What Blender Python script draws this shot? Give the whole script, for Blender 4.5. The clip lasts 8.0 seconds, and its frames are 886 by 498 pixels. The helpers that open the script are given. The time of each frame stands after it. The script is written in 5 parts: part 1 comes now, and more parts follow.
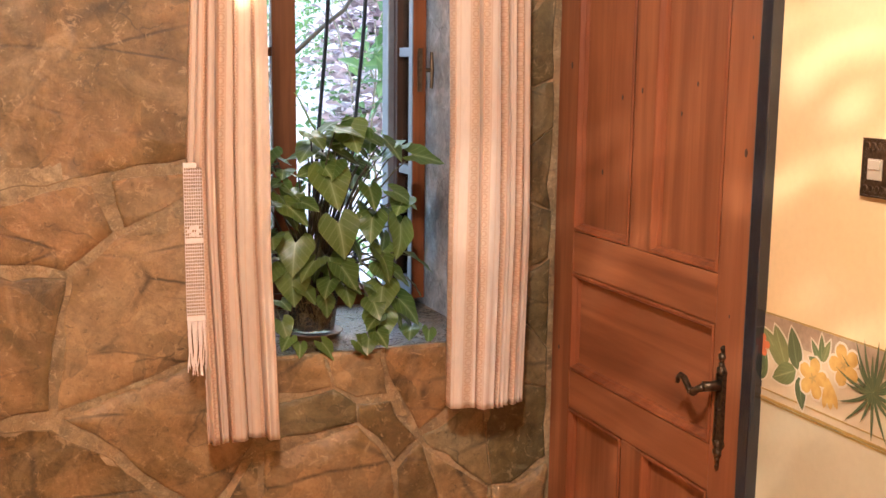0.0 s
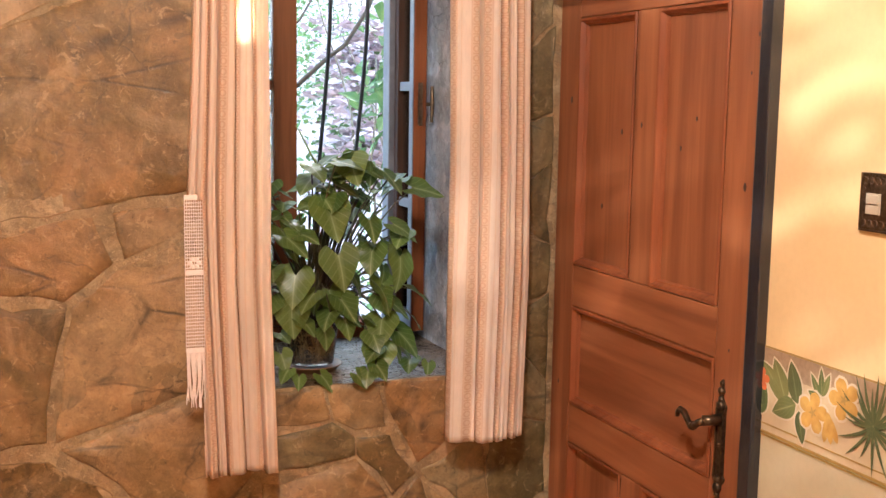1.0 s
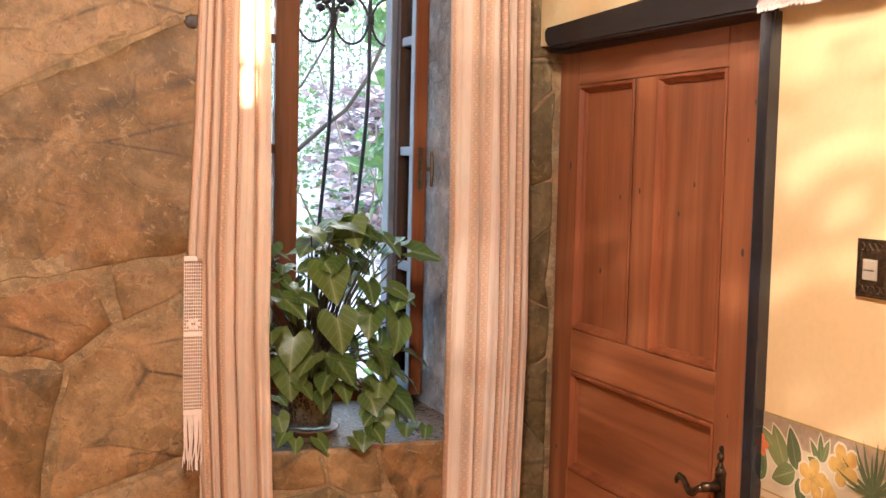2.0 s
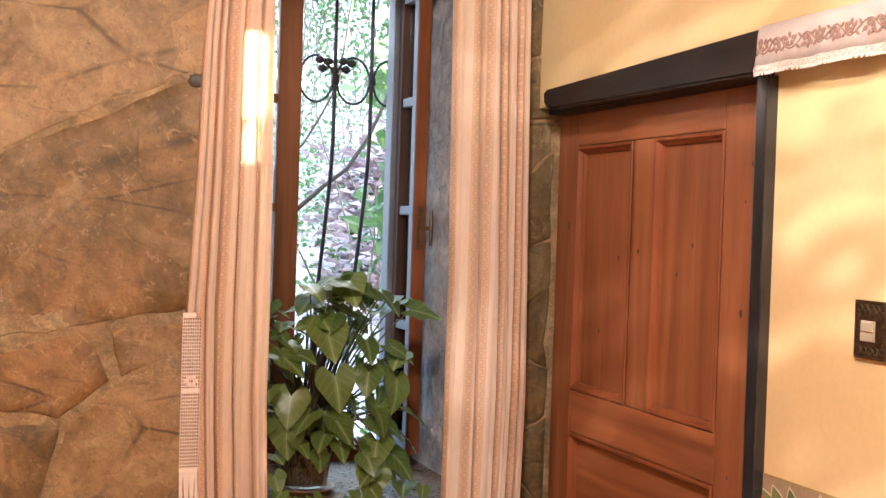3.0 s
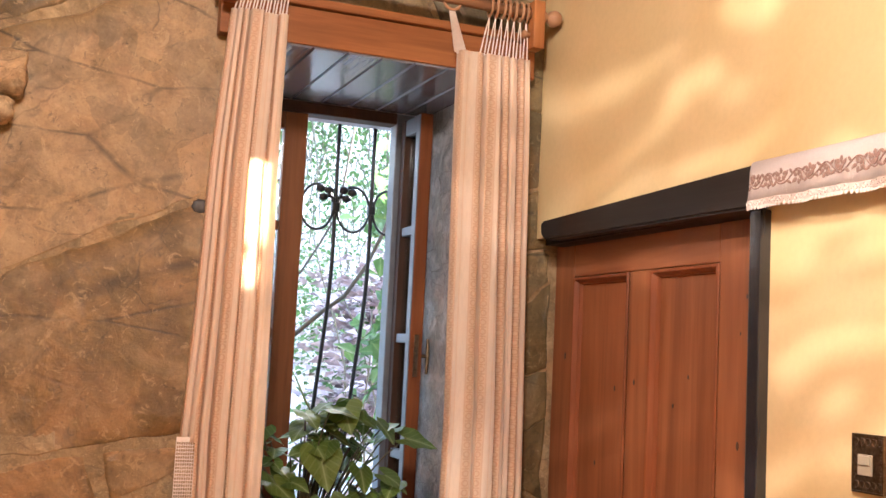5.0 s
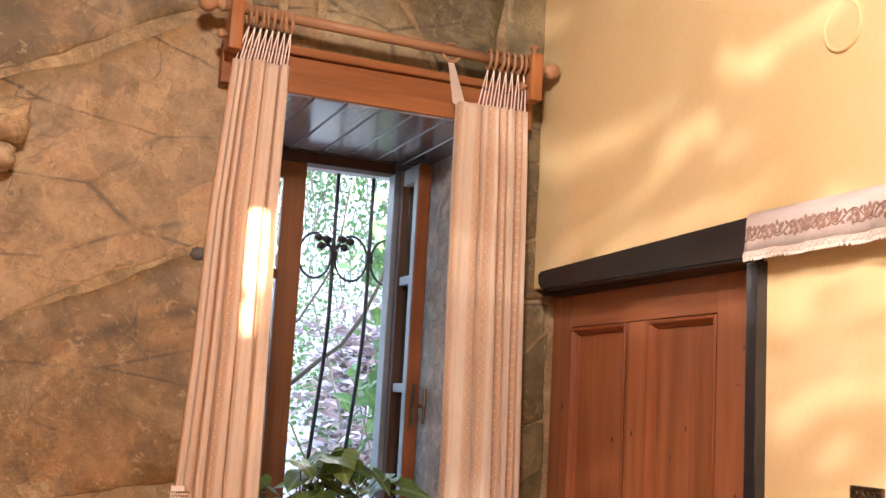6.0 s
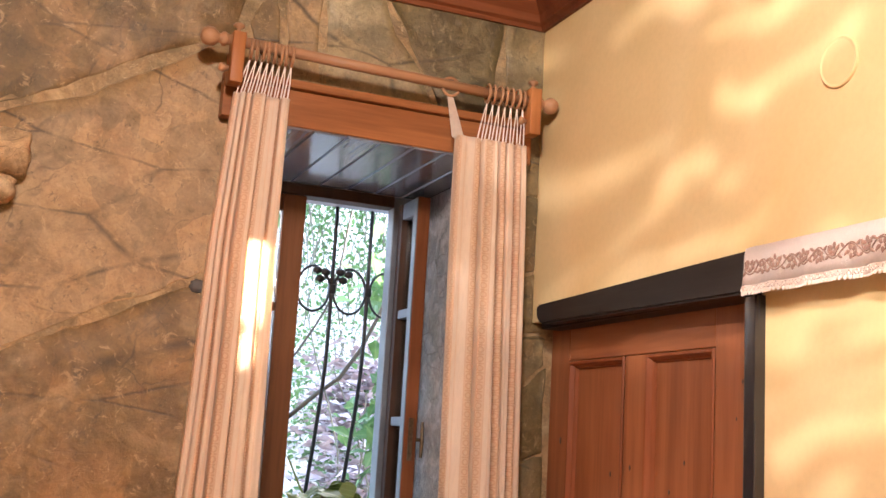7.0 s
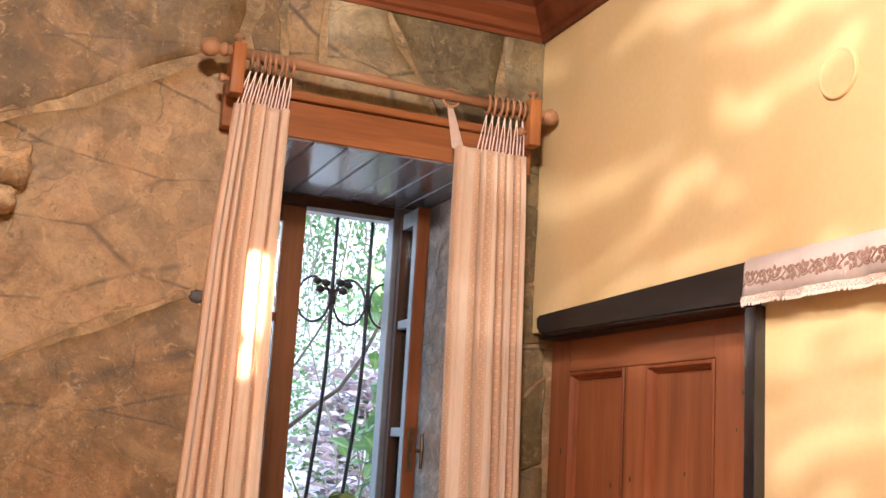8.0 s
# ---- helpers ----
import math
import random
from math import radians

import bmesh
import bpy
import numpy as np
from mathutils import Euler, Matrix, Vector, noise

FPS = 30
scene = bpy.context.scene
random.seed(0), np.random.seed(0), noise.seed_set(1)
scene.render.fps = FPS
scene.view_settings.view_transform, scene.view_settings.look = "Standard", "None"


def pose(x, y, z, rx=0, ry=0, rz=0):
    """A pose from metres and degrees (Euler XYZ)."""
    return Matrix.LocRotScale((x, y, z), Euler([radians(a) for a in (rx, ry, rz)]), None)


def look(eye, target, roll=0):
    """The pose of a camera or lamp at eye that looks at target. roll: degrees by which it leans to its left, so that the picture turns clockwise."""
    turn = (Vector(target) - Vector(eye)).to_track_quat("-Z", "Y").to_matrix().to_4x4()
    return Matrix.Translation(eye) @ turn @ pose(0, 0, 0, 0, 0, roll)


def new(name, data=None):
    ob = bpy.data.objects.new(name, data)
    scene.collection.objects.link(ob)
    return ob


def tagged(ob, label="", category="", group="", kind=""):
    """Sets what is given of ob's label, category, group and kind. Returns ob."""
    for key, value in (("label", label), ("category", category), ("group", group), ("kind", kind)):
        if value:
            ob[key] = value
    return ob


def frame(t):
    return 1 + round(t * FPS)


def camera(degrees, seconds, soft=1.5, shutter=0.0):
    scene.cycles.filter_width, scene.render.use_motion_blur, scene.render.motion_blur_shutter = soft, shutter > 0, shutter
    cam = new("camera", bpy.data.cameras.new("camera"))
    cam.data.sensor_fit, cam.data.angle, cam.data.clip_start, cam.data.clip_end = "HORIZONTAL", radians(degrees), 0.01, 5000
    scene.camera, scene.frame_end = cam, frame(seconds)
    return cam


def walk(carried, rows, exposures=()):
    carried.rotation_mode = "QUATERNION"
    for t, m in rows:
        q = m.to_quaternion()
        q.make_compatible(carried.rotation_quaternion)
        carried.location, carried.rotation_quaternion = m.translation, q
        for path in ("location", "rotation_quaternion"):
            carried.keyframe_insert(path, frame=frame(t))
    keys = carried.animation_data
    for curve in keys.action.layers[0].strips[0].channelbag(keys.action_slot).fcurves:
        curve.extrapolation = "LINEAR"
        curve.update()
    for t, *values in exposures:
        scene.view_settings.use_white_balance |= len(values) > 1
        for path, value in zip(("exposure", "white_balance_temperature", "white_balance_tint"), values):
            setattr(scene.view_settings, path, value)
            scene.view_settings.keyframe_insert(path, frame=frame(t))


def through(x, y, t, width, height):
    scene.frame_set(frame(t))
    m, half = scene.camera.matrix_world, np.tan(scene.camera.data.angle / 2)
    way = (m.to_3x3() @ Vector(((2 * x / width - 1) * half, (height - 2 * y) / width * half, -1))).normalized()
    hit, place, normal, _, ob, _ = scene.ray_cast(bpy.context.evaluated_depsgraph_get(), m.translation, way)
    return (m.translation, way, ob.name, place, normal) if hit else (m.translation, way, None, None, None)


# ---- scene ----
cam = camera(43.464, 8.0, soft=1.5)
walk(cam, [
    (0.0, pose(-1.3995, -2.8281, 1.6563, 80.600, -0.666, -21.542)),
    (0.5, pose(-1.4005, -2.8295, 1.6555, 81.166, -0.737, -21.529)),
    (1.0, pose(-1.4027, -2.8324, 1.6538, 82.365, -0.900, -21.550)),
    (1.5, pose(-1.4056, -2.8363, 1.6516, 83.936, -1.145, -21.588)),
    (2.0, pose(-1.4089, -2.8408, 1.6490, 85.751, -1.366, -21.616)),
    (3.5, pose(-1.4178, -2.8528, 1.6421, 90.635, -2.100, -21.764)),
    (4.0, pose(-1.4214, -2.8577, 1.6392, 92.644, -2.328, -21.841)),
    (4.5, pose(-1.4242, -2.8615, 1.6371, 94.176, -2.568, -21.902)),
    (6.0, pose(-1.4316, -2.8716, 1.6313, 98.254, -3.175, -22.202)),
    (6.5, pose(-1.4333, -2.8738, 1.6300, 99.150, -3.271, -22.277)),
    (7.0, pose(-1.4348, -2.8759, 1.6288, 100.000, -3.345, -22.327)),
    (7.5, pose(-1.4358, -2.8772, 1.6280, 100.529, -3.368, -22.346)),
    (8.0, pose(-1.4358, -2.8772, 1.6280, 100.559, -3.389, -22.346)),
], exposures=[(0.0, 4.83), (1.0, 4.79), (2.0, 4.70), (4.0, 4.56), (6.0, 4.45), (8.0, 4.47)])

# ---- world, sun, lamps ----
SUN_EL, SUN_AZ = 17.0, 33.0          # elevation, and degrees from +y towards +x
world = bpy.data.worlds.new("world")
scene.world = world
world.use_nodes = True
wn = world.node_tree.nodes
sky = wn.new("ShaderNodeTexSky")
sky.sky_type, sky.sun_disc = "NISHITA", False
sky.sun_elevation, sky.sun_rotation = radians(SUN_EL), radians(SUN_AZ)
wn["Background"].inputs[1].default_value = 0.15
world.node_tree.links.new(sky.outputs[0], wn["Background"].inputs[0])

sun = new("sun", bpy.data.lights.new("sun", "SUN"))
sun.data.energy, sun.data.angle, sun.data.color = 5.0, radians(1.5), (1.0, 0.975, 0.94)
to_sun = Vector((math.sin(radians(SUN_AZ)) * math.cos(radians(SUN_EL)), math.cos(radians(SUN_AZ)) * math.cos(radians(SUN_EL)), math.sin(radians(SUN_EL))))
sun.matrix_world = look(to_sun * 20, (0, 0, 0))


def lamp(name, eye, watts, radius, colour):
    ob = new(name, bpy.data.lights.new(name, "POINT"))
    ob.data.energy, ob.data.shadow_soft_size, ob.data.color = watts, radius, colour
    ob.location = eye
    return ob


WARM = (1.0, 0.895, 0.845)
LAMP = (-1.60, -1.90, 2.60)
# Out-of-view bulb; an invented slit shade round it streaks the yellow wall.
lamp("streak_lamp_light", LAMP, 6.0, 0.0027, WARM)
lamp("room_lamp_light", (-1.36, -2.40, 2.84), 9.9, 0.10, WARM)


# ---- materials ----
def material(name, rough=0.6, metal=0.0, spec=0.5):
    m = bpy.data.materials.new(name)
    m.use_nodes = True
    b = m.node_tree.nodes["Principled BSDF"]
    b.inputs["Roughness"].default_value, b.inputs["Metallic"].default_value = rough, metal
    b.inputs["Specular IOR Level"].default_value = spec
    return m, m.node_tree.nodes, m.node_tree.links, b


def coords(nodes, links, scale=(1, 1, 1), kind="Object"):
    tc, mp = nodes.new("ShaderNodeTexCoord"), nodes.new("ShaderNodeMapping")
    mp.inputs["Scale"].default_value = scale
    links.new(tc.outputs[kind], mp.inputs["Vector"])
    return mp.outputs["Vector"]


def noise_tex(nodes, links, vec, scale, detail=6.0, rough=0.6, warp=0.0):
    n = nodes.new("ShaderNodeTexNoise")
    n.inputs["Scale"].default_value, n.inputs["Detail"].default_value = scale, detail
    n.inputs["Roughness"].default_value, n.inputs["Distortion"].default_value = rough, warp
    links.new(vec, n.inputs["Vector"])
    return n.outputs["Fac"]


def ramp(nodes, links, fac, stops):
    r = nodes.new("ShaderNodeValToRGB")
    el = r.color_ramp.elements
    while len(el) < len(stops):
        el.new(0.5)
    for e, (p, c) in zip(el, stops):
        e.position, e.color = p, (*c, 1)
    links.new(fac, r.inputs["Fac"])
    return r.outputs["Color"]


def mix(nodes, links, fac, a, b, mode="MIX"):
    n = nodes.new("ShaderNodeMix")
    n.data_type, n.blend_type = "RGBA", mode
    for sock, val in ((n.inputs["Factor"], fac), (n.inputs[6], a), (n.inputs[7], b)):
        if isinstance(val, (int, float)):
            sock.default_value = val
        elif isinstance(val, tuple):
            sock.default_value = (*val, 1)
        else:
            links.new(val, sock)
    return n.outputs[2]


def bump(nodes, links, b, height, strength=0.3, distance=0.01, below=None):
    n = nodes.new("ShaderNodeBump")
    n.inputs["Strength"].default_value, n.inputs["Distance"].default_value = strength, distance
    links.new(height, n.inputs["Height"])
    if below is not None:
        links.new(below, n.inputs["Normal"])
    links.new(n.outputs["Normal"], b.inputs["Normal"])
    return n.outputs["Normal"]


def mat_stone(name, tones, dark, rough=(0.28, 0.6), grain=1.0):
    """Varnished field stone: tones drift over the stone, with dark veins and stains."""
    m, n, l, b = material(name)
    v = coords(n, l)
    info = n.new("ShaderNodeObjectInfo")
    big = noise_tex(n, l, v, 3.2 * grain, 6, 0.62, 1.2)
    shift = n.new("ShaderNodeMath")
    shift.operation = "MULTIPLY_ADD"
    shift.inputs[1].default_value, shift.inputs[2].default_value = 0.42, -0.21
    l.new(info.outputs["Random"], shift.inputs[0])
    add = n.new("ShaderNodeMath")
    l.new(big, add.inputs[0]), l.new(shift.outputs[0], add.inputs[1])
    col = ramp(n, l, add.outputs[0], [(0.28, tones[0]), (0.42, tones[1]), (0.55, tones[2]), (0.72, tones[3])])
    fine = noise_tex(n, l, v, 38 * grain, 8, 0.7)
    col = mix(n, l, 0.40, col, ramp(n, l, fine, [(0.3, (0.45, 0.42, 0.38)), (0.6, (1.0, 1.0, 1.0))]), "MULTIPLY")
    mid_n = noise_tex(n, l, v, 13 * grain, 9, 0.72, 0.6)
    col = mix(n, l, 0.75, col, ramp(n, l, mid_n, [(0.30, (0.50, 0.47, 0.42)), (0.50, (0.95, 0.93, 0.9)), (0.68, (1.25, 1.2, 1.1))]), "MULTIPLY")
    speck = noise_tex(n, l, v, 120 * grain, 4, 0.7)
    col = mix(n, l, 0.25, col, ramp(n, l, speck, [(0.34, (0.45, 0.4, 0.36)), (0.5, (1, 1, 1)), (0.66, (1.3, 1.25, 1.15))]), "MULTIPLY")
    # veins: thin dark lines where a warped field crosses its middle
    vein = noise_tex(n, l, v, 2.3 * grain, 3, 0.5, 0.9)
    line = ramp(n, l, vein, [(0.494, (0, 0, 0)), (0.499, (0.6, 0.6, 0.6)), (0.501, (0.6, 0.6, 0.6)), (0.506, (0, 0, 0))])
    patch = ramp(n, l, noise_tex(n, l, v, 5.5 * grain, 4, 0.6), [(0.46, (0, 0, 0)), (0.6, (0.85, 0.85, 0.85))])
    veins = mix(n, l, 1.0, line, patch, "MULTIPLY")
    col = mix(n, l, veins, col, dark)
    stain = ramp(n, l, noise_tex(n, l, v, 7 * grain, 5, 0.6, 0.5), [(0.60, (0, 0, 0)), (0.76, (0.2, 0.2, 0.2))])
    col = mix(n, l, stain, col, dark)
    # hairline cracks: edges of large warped cells, broken up
    wv = n.new("ShaderNodeVectorMath")
    wv.operation = "MULTIPLY_ADD"
    wv.inputs[1].default_value = (0.30, 0.30, 0.30)
    wn3 = n.new("ShaderNodeTexNoise")
    wn3.inputs["Scale"].default_value, wn3.inputs["Detail"].default_value = 3.5 * grain, 4
    l.new(v, wn3.inputs["Vector"]), l.new(wn3.outputs["Color"], wv.inputs[0]), l.new(v, wv.inputs[2])
    ce = n.new("ShaderNodeTexVoronoi")
    ce.feature = "DISTANCE_TO_EDGE"
    ce.inputs["Scale"].default_value = 3.6 * grain
    l.new(wv.outputs[0], ce.inputs["Vector"])
    crack = ramp(n, l, ce.outputs["Distance"], [(0.0, (0.9, 0.9, 0.9)), (0.006, (0.5, 0.5, 0.5)), (0.014, (0, 0, 0))])
    broken = ramp(n, l, noise_tex(n, l, v, 3.4 * grain, 3, 0.5), [(0.54, (0, 0, 0)), (0.64, (0.8, 0.8, 0.8))])
    cracks = mix(n, l, 1.0, crack, broken, "MULTIPLY")
    col = mix(n, l, cracks, col, dark)
    veins = mix(n, l, 1.0, veins, cracks, "ADD")
    # long straight fissures running with the bed of the stone
    bed = n.new("ShaderNodeMapping")
    bed.inputs["Rotation"].default_value, bed.inputs["Scale"].default_value = (0, 0.14, 0), (0.55, 1.0, 1.5)
    bw = n.new("ShaderNodeVectorMath")
    bw.operation = "MULTIPLY_ADD"
    bw.inputs[1].default_value = (0.045, 0.045, 0.045)
    l.new(wn3.outputs["Color"], bw.inputs[0]), l.new(v, bw.inputs[2]), l.new(bw.outputs[0], bed.inputs[0])
    be = n.new("ShaderNodeTexVoronoi")
    be.feature = "DISTANCE_TO_EDGE"
    be.inputs["Scale"].default_value = 3.1 * grain
    l.new(bed.outputs[0], be.inputs["Vector"])
    fissure = ramp(n, l, be.outputs["Distance"], [(0.0, (1, 1, 1)), (0.007, (0.75, 0.75, 0.75)), (0.020, (0, 0, 0))])
    gaps = ramp(n, l, noise_tex(n, l, v, 4.4 * grain, 3, 0.5, 0.3), [(0.41, (0, 0, 0)), (0.56, (0.9, 0.9, 0.9))])
    fissures = mix(n, l, 1.0, fissure, gaps, "MULTIPLY")
    col = mix(n, l, fissures, col, dark)
    veins = mix(n, l, 1.0, veins, fissures, "ADD")
    rust = ramp(n, l, noise_tex(n, l, v, 2.7 * grain, 7, 0.68, 1.1), [(0.50, (0, 0, 0)), (0.68, (0.38, 0.38, 0.38))])
    col = mix(n, l, rust, col, (tones[3][0] * 1.05, tones[3][1] * 0.80, tones[3][2] * 0.66))
    pale = ramp(n, l, noise_tex(n, l, v, 4.6 * grain, 6, 0.65, 0.8), [(0.54, (0, 0, 0)), (0.70, (0.6, 0.6, 0.6))])
    col = mix(n, l, pale, col, tuple(min(1, c * 1.25) for c in tones[3]))
    # broken plates: angular patches a little lighter, darker or redder than their neighbours
    pw = n.new("ShaderNodeVectorMath")
    pw.operation = "MULTIPLY_ADD"
    pw.inputs[1].default_value = (0.26, 0.26, 0.26)
    l.new(wn3.outputs["Color"], pw.inputs[0]), l.new(v, pw.inputs[2])
    plate = n.new("ShaderNodeTexVoronoi")
    plate.inputs["Scale"].default_value = 9.0 * grain
    l.new(pw.outputs[0], plate.inputs["Vector"])
    tint = n.new("ShaderNodeSeparateColor")
    l.new(plate.outputs["Color"], tint.inputs[0])
    col = mix(n, l, 0.6, col, ramp(n, l, tint.outputs[0], [(0.1, (0.72, 0.74, 0.74)), (0.45, (1.0, 1.0, 1.0)), (0.9, (1.28, 1.20, 1.14))]), "MULTIPLY")
    flake = ramp(n, l, noise_tex(n, l, v, 24 * grain, 7, 0.75, 1.4), [(0.57, (0, 0, 0)), (0.63, (0.5, 0.5, 0.5))])
    col = mix(n, l, flake, col, tuple(min(1, c * 1.35) for c in tones[3]))
    pit = ramp(n, l, noise_tex(n, l, v, 31 * grain, 7, 0.75, 1.0), [(0.36, (0.55, 0.55, 0.55)), (0.41, (0, 0, 0))])
    col = mix(n, l, pit, col, dark)
    l.new(col, b.inputs["Base Color"])
    rr = n.new("ShaderNodeMapRange")
    rr.inputs[3].default_value, rr.inputs[4].default_value = rough
    l.new(fine, rr.inputs[0]), l.new(rr.outputs[0], b.inputs["Roughness"])
    h = n.new("ShaderNodeMath")
    h.operation = "MULTIPLY_ADD"
    h.inputs[1].default_value = 0.5
    l.new(fine, h.inputs[0]), l.new(mid_n, h.inputs[2])
    h2 = n.new("ShaderNodeMath")
    h2.operation = "MULTIPLY_ADD"
    h2.inputs[1].default_value = -0.12
    l.new(veins, h2.inputs[0]), l.new(h.outputs[0], h2.inputs[2])
    # broad chisel marks under the fine grain
    chip = n.new("ShaderNodeTexVoronoi")
    chip.inputs["Scale"].default_value = 15.0 * grain
    cw = n.new("ShaderNodeVectorMath")
    cw.operation = "MULTIPLY_ADD"
    cw.inputs[1].default_value = (0.12, 0.12, 0.12)
    l.new(wn3.outputs["Color"], cw.inputs[0]), l.new(v, cw.inputs[2]), l.new(cw.outputs[0], chip.inputs["Vector"])
    broad = bump(n, l, b, chip.outputs["Distance"], 0.28, 0.010)
    bump(n, l, b, h2.outputs[0], 0.6, 0.012, broad)
    return m


def mat_wood(name, light, dark, along="z", rough=0.35, scale=1.0, coat=0.25, figure=1.0):
    """Stained pine: long grain along one axis, darker streaks, a varnish gloss."""
    m, n, l, b = material(name, rough, 0, 0.5 if coat < 0.2 else 0.16)
    s = {"x": (0.6, 9, 9), "y": (9, 0.6, 9), "z": (9, 9, 0.6)}[along]
    v = coords(n, l, tuple(k * scale for k in s))
    info = n.new("ShaderNodeObjectInfo")
    off = n.new("ShaderNodeVectorMath")
    off.operation = "MULTIPLY_ADD"
    off.inputs[1].default_value = (13.0, 17.0, 11.0)
    l.new(info.outputs["Random"], off.inputs[0]), l.new(v, off.inputs[2])
    v = off.outputs[0]
    g1, g2 = noise_tex(n, l, v, 1.3, 4, 0.55, 0.8), noise_tex(n, l, v, 8.0, 5, 0.6, 0.3)
    col = ramp(n, l, g1, [(0.3, dark), (0.5, tuple((p + q) / 2 for p, q in zip(light, dark))), (0.68, light)])
    col = mix(n, l, 0.35 * figure, col, ramp(n, l, g2, [(0.35, (0.5, 0.42, 0.38)), (0.6, (1, 1, 1))]), "MULTIPLY")
    smoke = noise_tex(n, l, v, 0.45, 5, 0.6, 0.6)
    col = mix(n, l, 0.7 * figure, col, ramp(n, l, smoke, [(0.32, (0.48, 0.40, 0.36)), (0.48, (0.95, 0.93, 0.92)), (0.66, (1.12, 1.1, 1.08))]), "MULTIPLY")
    l.new(col, b.inputs["Base Color"])
    b.inputs["Coat Weight"].default_value, b.inputs["Coat Roughness"].default_value = (0.5, coat) if coat < 0.2 else (0.0, 0.3)
    bump(n, l, b, g2, 0.12 if coat > 0.2 else 0.03, 0.004)
    return m


def mat_paint(name, base, blotch, rough=0.6, scale=2.5, relief=0.15):
    m, n, l, b = material(name, rough)
    v = coords(n, l)
    col = ramp(n, l, noise_tex(n, l, v, scale, 5, 0.55, 0.4), [(0.3, blotch), (0.65, base)])
    fine = noise_tex(n, l, v, 60, 5, 0.6)
    col = mix(n, l, 0.12, col, ramp(n, l, fine, [(0.3, (0.6, 0.6, 0.6)), (0.6, (1, 1, 1))]), "MULTIPLY")
    l.new(col, b.inputs["Base Color"])
    bump(n, l, b, fine, relief, 0.004)
    return m


def mat_plain(name, base, rough=0.5, metal=0.0, var=0.25, scale=25):
    m, n, l, b = material(name, rough, metal)
    v = coords(n, l)
    f = noise_tex(n, l, v, scale, 5, 0.6)
    l.new(ramp(n, l, f, [(0.3, tuple(c * (1 - var) for c in base)), (0.65, base)]), b.inputs["Base Color"])
    bump(n, l, b, f, 0.1, 0.003)
    return m


def math_node(nodes, links, op, a, b=None):
    n = nodes.new("ShaderNodeMath")
    n.operation = op
    for sock, val in ((n.inputs[0], a), (n.inputs[1], b)):
        if isinstance(val, (int, float)):
            sock.default_value = val
        elif val is not None:
            links.new(val, sock)
    return n.outputs[0]


def mat_cloth(name):
    """Woven curtain: cream ground, thin drawn threads and ochre stripes with a chain of small rings, laid out by its own uv (u across, v in metres); lets light through."""
    m, n, l, b = material(name, 0.9, 0, 0.1)
    tc = n.new("ShaderNodeUVMap")
    sep = n.new("ShaderNodeSeparateXYZ")
    l.new(tc.outputs[0], sep.inputs[0])
    pos = math_node(n, l, "FRACT", math_node(n, l, "MULTIPLY", sep.outputs["X"], 5.0))
    cream, pink, ochre = (0.90, 0.765, 0.63), (0.86, 0.68, 0.515), (0.71, 0.47, 0.295)
    col = ramp(n, l, pos, [(0.0, cream), (0.26, cream), (0.29, (0.80, 0.60, 0.44)), (0.33, pink), (0.67, pink), (0.71, (0.80, 0.60, 0.44)), (0.74, cream), (0.90, cream), (0.94, pink), (0.98, cream)])
    # chain of rings and bars down the middle of each stripe
    across = math_node(n, l, "MULTIPLY", math_node(n, l, "SUBTRACT", pos, 0.5), 2.2)
    along = math_node(n, l, "SUBTRACT", math_node(n, l, "FRACT", math_node(n, l, "MULTIPLY", sep.outputs["Y"], 40.0)), 0.5)
    r2 = math_node(n, l, "ADD", math_node(n, l, "POWER", across, 2.0), math_node(n, l, "POWER", along, 2.0))
    ring = ramp(n, l, r2, [(0.035, (0, 0, 0)), (0.055, (1, 1, 1)), (0.115, (1, 1, 1)), (0.145, (0, 0, 0))])
    bar = ramp(n, l, math_node(n, l, "ABSOLUTE", along), [(0.41, (0, 0, 0)), (0.44, (1, 1, 1))])
    inside = ramp(n, l, math_node(n, l, "ABSOLUTE", across), [(0.34, (1, 1, 1)), (0.38, (0, 0, 0))])
    fig = mix(n, l, 1.0, mix(n, l, 1.0, ring, bar, "ADD"), inside, "MULTIPLY")
    col = mix(n, l, mix(n, l, 1.0, fig, (0.55, 0.55, 0.55), "MULTIPLY"), col, ochre)
    weave = noise_tex(n, l, coords(n, l, (1, 1, 0.2)), 160, 3, 0.6)
    col = mix(n, l, 0.22, col, ramp(n, l, weave, [(0.3, (0.7, 0.7, 0.7)), (0.6, (1, 1, 1))]), "MULTIPLY")
    l.new(col, b.inputs["Base Color"])
    bump(n, l, b, weave, 0.2, 0.002)
    tr = n.new("ShaderNodeBsdfTranslucent")
    l.new(col, tr.inputs["Color"])
    ms = n.new("ShaderNodeMixShader")
    ms.inputs[0].default_value = 0.55
    out = n["Material Output"]
    l.new(b.outputs[0], ms.inputs[1]), l.new(tr.outputs[0], ms.inputs[2]), l.new(ms.outputs[0], out.inputs[0])
    return m


